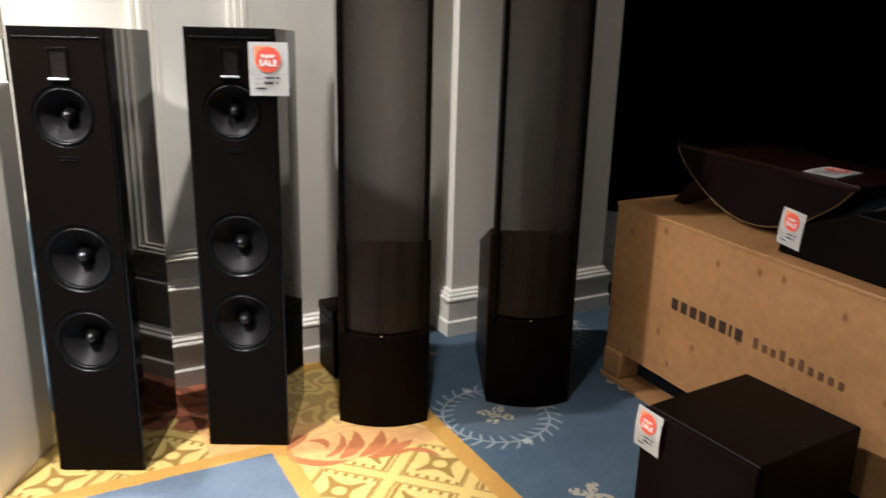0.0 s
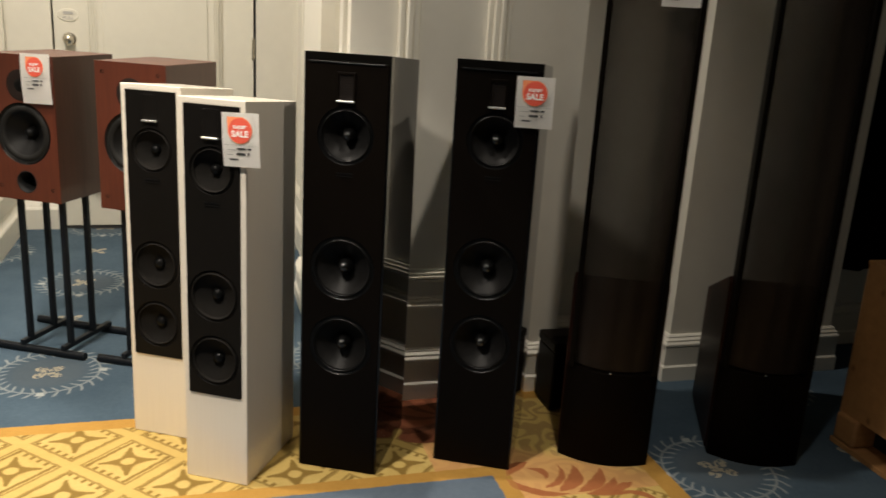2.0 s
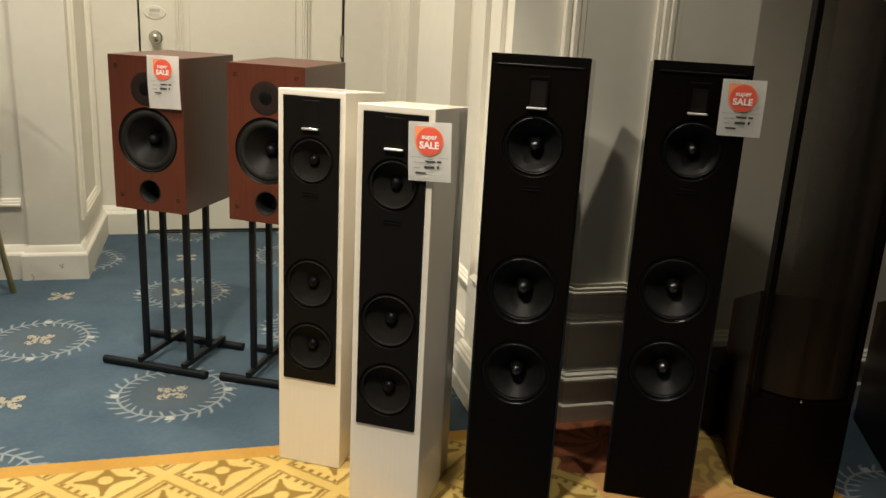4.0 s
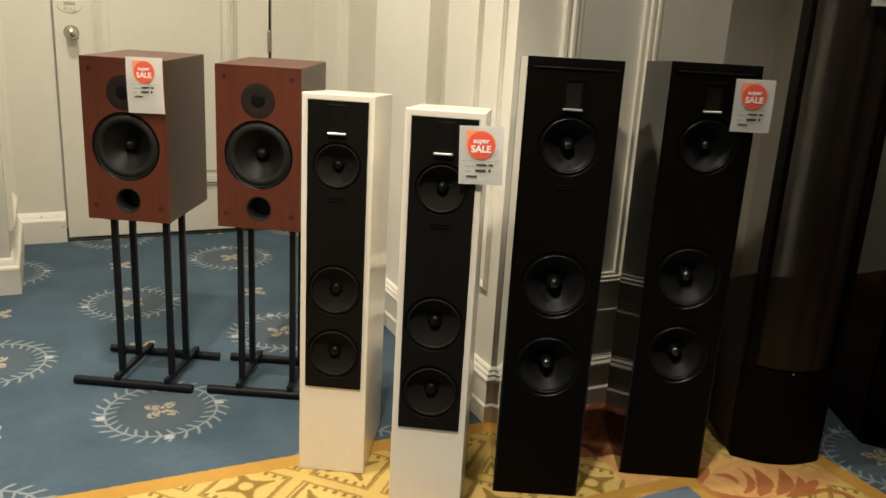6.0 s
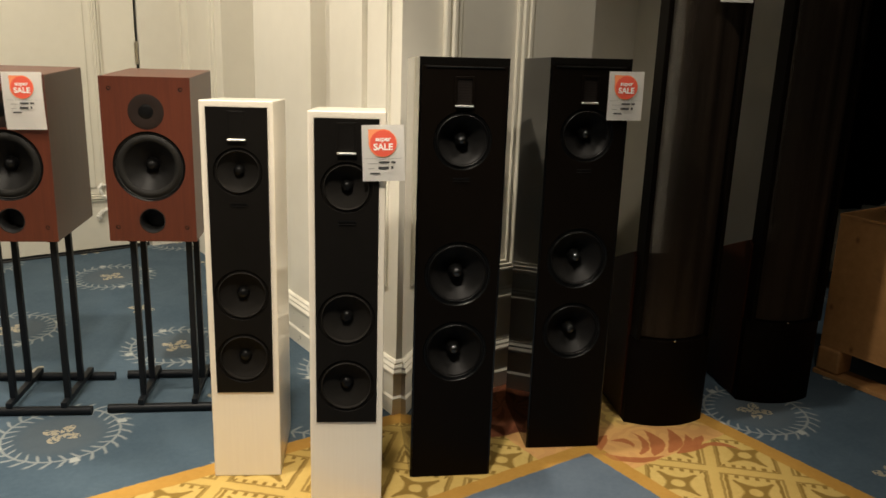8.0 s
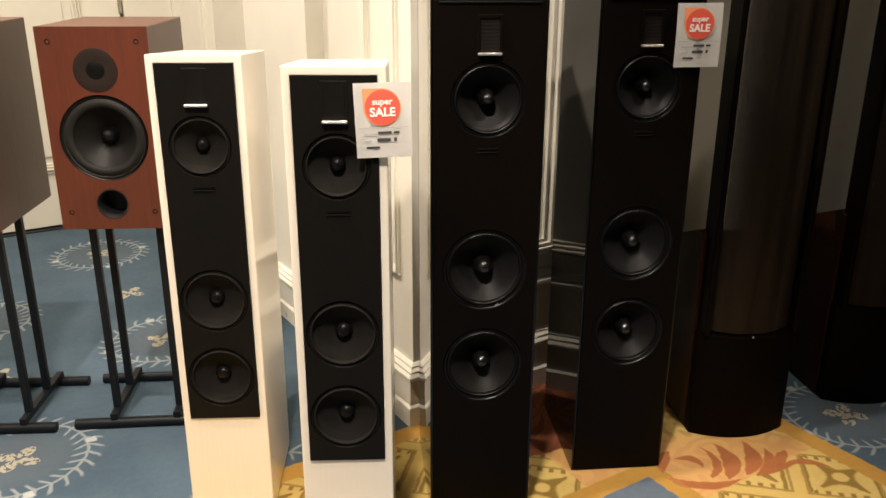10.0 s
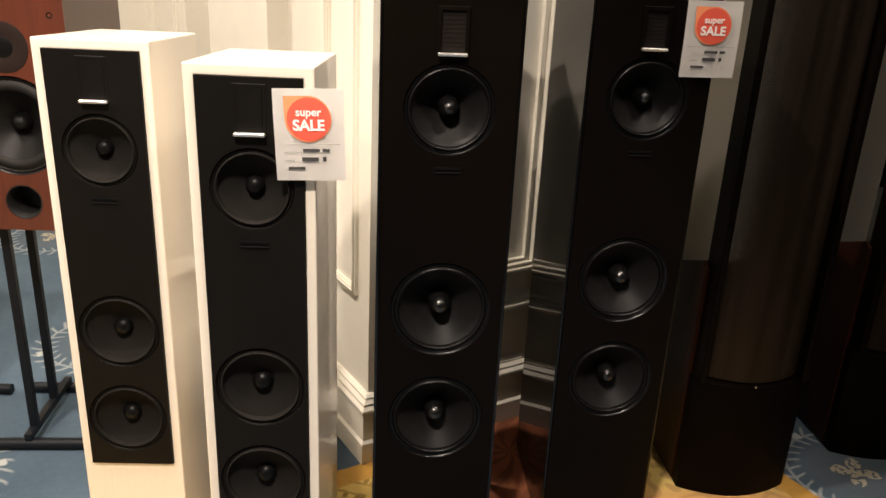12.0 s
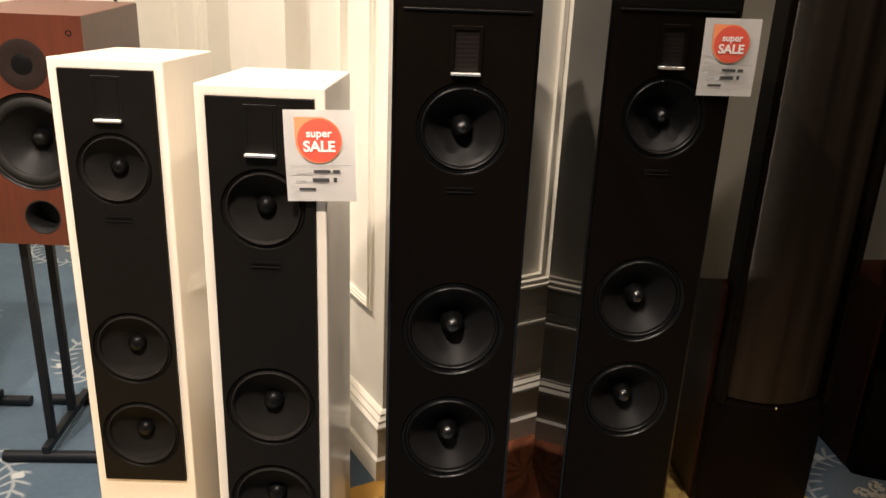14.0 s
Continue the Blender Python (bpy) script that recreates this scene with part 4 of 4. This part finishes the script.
panel_speaker(P2, "tall dark panel loudspeaker beside a plywood crate")

# ---------------------------------------------------------------- crate, centre loudspeaker, bass cube
CR = pose(1.812, 2.108, 0, 0, 0, -91.5)      # local x runs along the long face, y away from it
crate = thing("shipping_crate", CR, "plywood shipping crate on pallet runners with dark stencilled lettering", "crate")
CL, CD, Z0, Z1 = 1.62, 0.46, 0.125, 0.630
part("front_board", box_bm(0, CL, 0, 0.012, Z0, Z1 - 0.012, 0.0015), PLY, crate)
part("back_board", box_bm(0, CL, CD - 0.012, CD, Z0, Z1 - 0.012, 0.0015), PLY, crate)
part("end_board", box_bm(0.002, 0.014, 0.012, CD - 0.012, Z0, Z1 - 0.012, 0.0015), PLY, crate)
part("end_board", box_bm(CL - 0.014, CL - 0.002, 0.012, CD - 0.012, Z0, Z1 - 0.012, 0.0015), PLY, crate)
part("lid", box_bm(-0.002, CL + 0.002, -0.003, CD + 0.003, Z1 - 0.012, Z1, 0.002), PLY, crate)
part("bottom_board", box_bm(0.0, CL, 0.0, CD, Z0 - 0.012, Z0, 0.001), PLY, crate)
for x in (0.0, CL / 2 - 0.05, CL - 0.10):
    for y in (-0.012, CD - 0.09):
        part("pallet_block", box_bm(x, x + 0.095, y, y + 0.09, 0.018, Z0 - 0.012, 0.012, 3), PLY, crate)
for y in (-0.014, CD - 0.092):
    part("runner", box_bm(-0.005, CL + 0.005, y, y + 0.094, 0.0, 0.018, 0.002), PLY, crate)
# maker's lettering as plain bars
rng = random.Random(4)
xx = 0.30
for k in range(8):
    wd = 0.027 if k != 6 else 0.010
    part("stencil_bar", box_bm(xx, xx + wd, -0.0022, -0.0002, 0.356, 0.392, 0.0008), BURNT, crate, "plain dark stencil bar")
    xx += wd + 0.013
xx += 0.03
for k in range(10):
    part("stencil_bar", box_bm(xx, xx + 0.016, -0.0022, -0.0002, 0.358, 0.360 + (0.030 if k in (0, 3, 5) else 0.021), 0.0008), THIN_STENCIL, crate, "plain dark stencil bar")
    xx += 0.031

cs = thing("centre_loudspeaker", CR @ pose(0.09, 0.145, Z1, 0, 0, 0), "dark mahogany centre loudspeaker with a curved belly on a cradle", "loudspeaker")
prof = [(0.0, 0.205), (0.0, 0.19)] + [(0.01 + 0.66 * i / 18, 0.19 - 0.170 * math.sin(math.pi * i / 18) ** 0.8) for i in range(0, 19)] + [(0.68, 0.19), (0.68, 0.205)]
smooth(part("body", prism_bm(prof, "y", 0.0, 0.27, 0.004), MAHOGANY, cs), 30)
part("grille", prism_bm([(x * 0.97 + 0.01, z * 0.96 + 0.006) for x, z in prof[2:-2]], "y", -0.004, 0.004, 0.001), BLACK_DRAPE, cs, "black cloth grille")
rim = [(x, -0.005, z) for x, z in prof[2:-2]]
smooth(part("rim", tube_bm(rim, 0.0022, 8), DARK_BRASS, cs, "thin brass line along the curved edge"))
part("cradle_foot", prism_bm([(-0.03, 0.0), (0.02, 0.0), (0.20, 0.075), (0.10, 0.13), (0.02, 0.05)], "y", 0.03, 0.07, 0.003), MAHOGANY, cs)
part("cradle_block", prism_bm([(0.53, 0.0), (1.25, 0.0), (1.25, 0.16), (0.75, 0.16), (0.62, 0.10), (0.54, 0.05)], "y", -0.092, 0.16, 0.004), SATIN_BLACK, cs)

sub = thing("bass_cube", pose(1.313, 1.362, 0, 0, 0, -86.2), "black cube subwoofer with a sale card, standing on the carpet", "subwoofer")
crisp(part("cabinet", box_bm(0.006, 0.334, 0.0, 0.355, 0.018, 0.350, 0.008, 3), SATIN_BLACK, sub))
part("grille", box_bm(0.004, 0.336, -0.016, -0.001, 0.022, 0.348, 0.006, 3), BLACK_DRAPE, sub, "black cloth front grille")
for x in (0.035, 0.305):
    for y in (0.035, 0.32):
        part("foot", box_bm(x - 0.018, x + 0.018, y - 0.018, y + 0.018, 0.0, 0.0185, 0.003), RUBBER, sub)

# small equipment case in the shade behind a panel loudspeaker
case = thing("equipment_case", pose(0.93, 2.46, 0), "small black equipment case on the carpet against the wall", "case")
crisp(part("body", box_bm(0.0, 0.15, 0.0, 0.14, 0.008, 0.215, 0.006, 3), SATIN_BLACK, case))
crisp(part("lid", box_bm(-0.002, 0.152, -0.002, 0.142, 0.217, 0.250, 0.006, 3), SATIN_BLACK, case))
for x in (0.02, 0.13):
    for y in (0.02, 0.12):
        part("foot", box_bm(x - 0.01, x + 0.01, y - 0.01, y + 0.01, 0.0, 0.0085, 0.002), RUBBER, case)

# ---------------------------------------------------------------- banquet chair
ch = thing("banquet_chair", pose(-1.735, 3.93, 0, 0, 0, -22), "gold metal banquet chair with navy upholstery beside the wall", "chair")
part("seat", box_bm(-0.21, 0.21, -0.22, 0.20, 0.425, 0.49, 0.028, 4), BLUE_CLOTH, ch)
back_poly = [(-0.18, 0.0)] + [(-0.19 + 0.0 * i, 0.05 + 0.04 * i) for i in range(6)] + [(0.19 * math.cos(math.pi - math.pi * i / 14), 0.27 + 0.13 * math.sin(math.pi * i / 14)) for i in range(1, 14)] + [(0.19, 0.05 + 0.04 * i) for i in range(5, -1, -1)] + [(0.18, 0.0)]
b = part("backrest", prism_bm(back_poly, "y", -0.018, 0.018, 0.008, 3), BLUE_CLOTH, ch)
b.location = (0, 0.235, 0.52)
b.rotation_euler = (radians(-8), 0, 0)
hoop = [(-0.20, 0.20, 0.44)] + [(-0.205, 0.215 + 0.02 * i, 0.50 + 0.07 * i) for i in range(4)] + [(0.208 * math.cos(math.pi - math.pi * i / 14), 0.285 + 0.022 * math.sin(math.pi * i / 14), 0.80 + 0.145 * math.sin(math.pi * i / 14)) for i in range(1, 14)] + [(0.205, 0.215 + 0.02 * i, 0.50 + 0.07 * i) for i in range(3, -1, -1)] + [(0.20, 0.20, 0.44)]
smooth(part("back_frame", tube_bm(hoop, 0.013, 10), GOLD, ch))
for sx in (-1, 1):
    smooth(part("leg", tube_bm([(sx * 0.195, -0.19, 0.43), (sx * 0.20, -0.205, 0.25), (sx * 0.205, -0.215, 0.0)], 0.0125, 10), GOLD, ch))
    smooth(part("leg", tube_bm([(sx * 0.195, 0.20, 0.45), (sx * 0.20, 0.235, 0.25), (sx * 0.205, 0.29, 0.0)], 0.0125, 10), GOLD, ch))
    smooth(part("stretcher", tube_bm([(sx * 0.2, -0.20, 0.33), (sx * 0.2, 0.215, 0.33)], 0.008, 8), GOLD, ch))

# ---------------------------------------------------------------- cards on the things
sale_card(W2 @ pose(0.177, -0.012, 1.034, 0, -2, 0), "taped to white loudspeaker", 0.002)
sale_card(B2 @ pose(0.214, -0.012, 1.152, 0, -0.5, 0), "taped to black loudspeaker", 0.002)
sale_card(C1 @ pose(0.205, -0.014, 0.507, 0, -1, 0), "hanging on cherry loudspeaker", 0.004, w=0.112, h=0.165)
sale_card(P1 @ pose(0.195, -0.050, 1.482, 0, 0, 0), "taped to panel loudspeaker", 0.003)
sale_card(sub.matrix_basis @ pose(0.040, -0.024, 0.352, 0, 3, 0) @ Matrix.Scale(0.80, 4), "hanging over black subwoofer", 0.006)
sale_card(cs.matrix_basis @ pose(0.575, -0.097, 0.125, 0, 6, 0) @ Matrix.Scale(0.76, 4), "hanging beside centre loudspeaker", 0.003)
sale_card(cs.matrix_basis @ pose(0.53, 0.135, 0.209, -90, 0, 8), "lying on centre loudspeaker", 0.002)

# cable along the foot of the door
smooth(tagged(part("cable", tube_bm([(-0.96, 5.062, 0.008), (-0.7, 5.05, 0.006), (-0.45, 5.058, 0.006), (-0.2, 5.048, 0.006), (0.1, 5.06, 0.006)], 0.005, 8), CABLE), "thin black cable on the carpet along the door", "cable"))
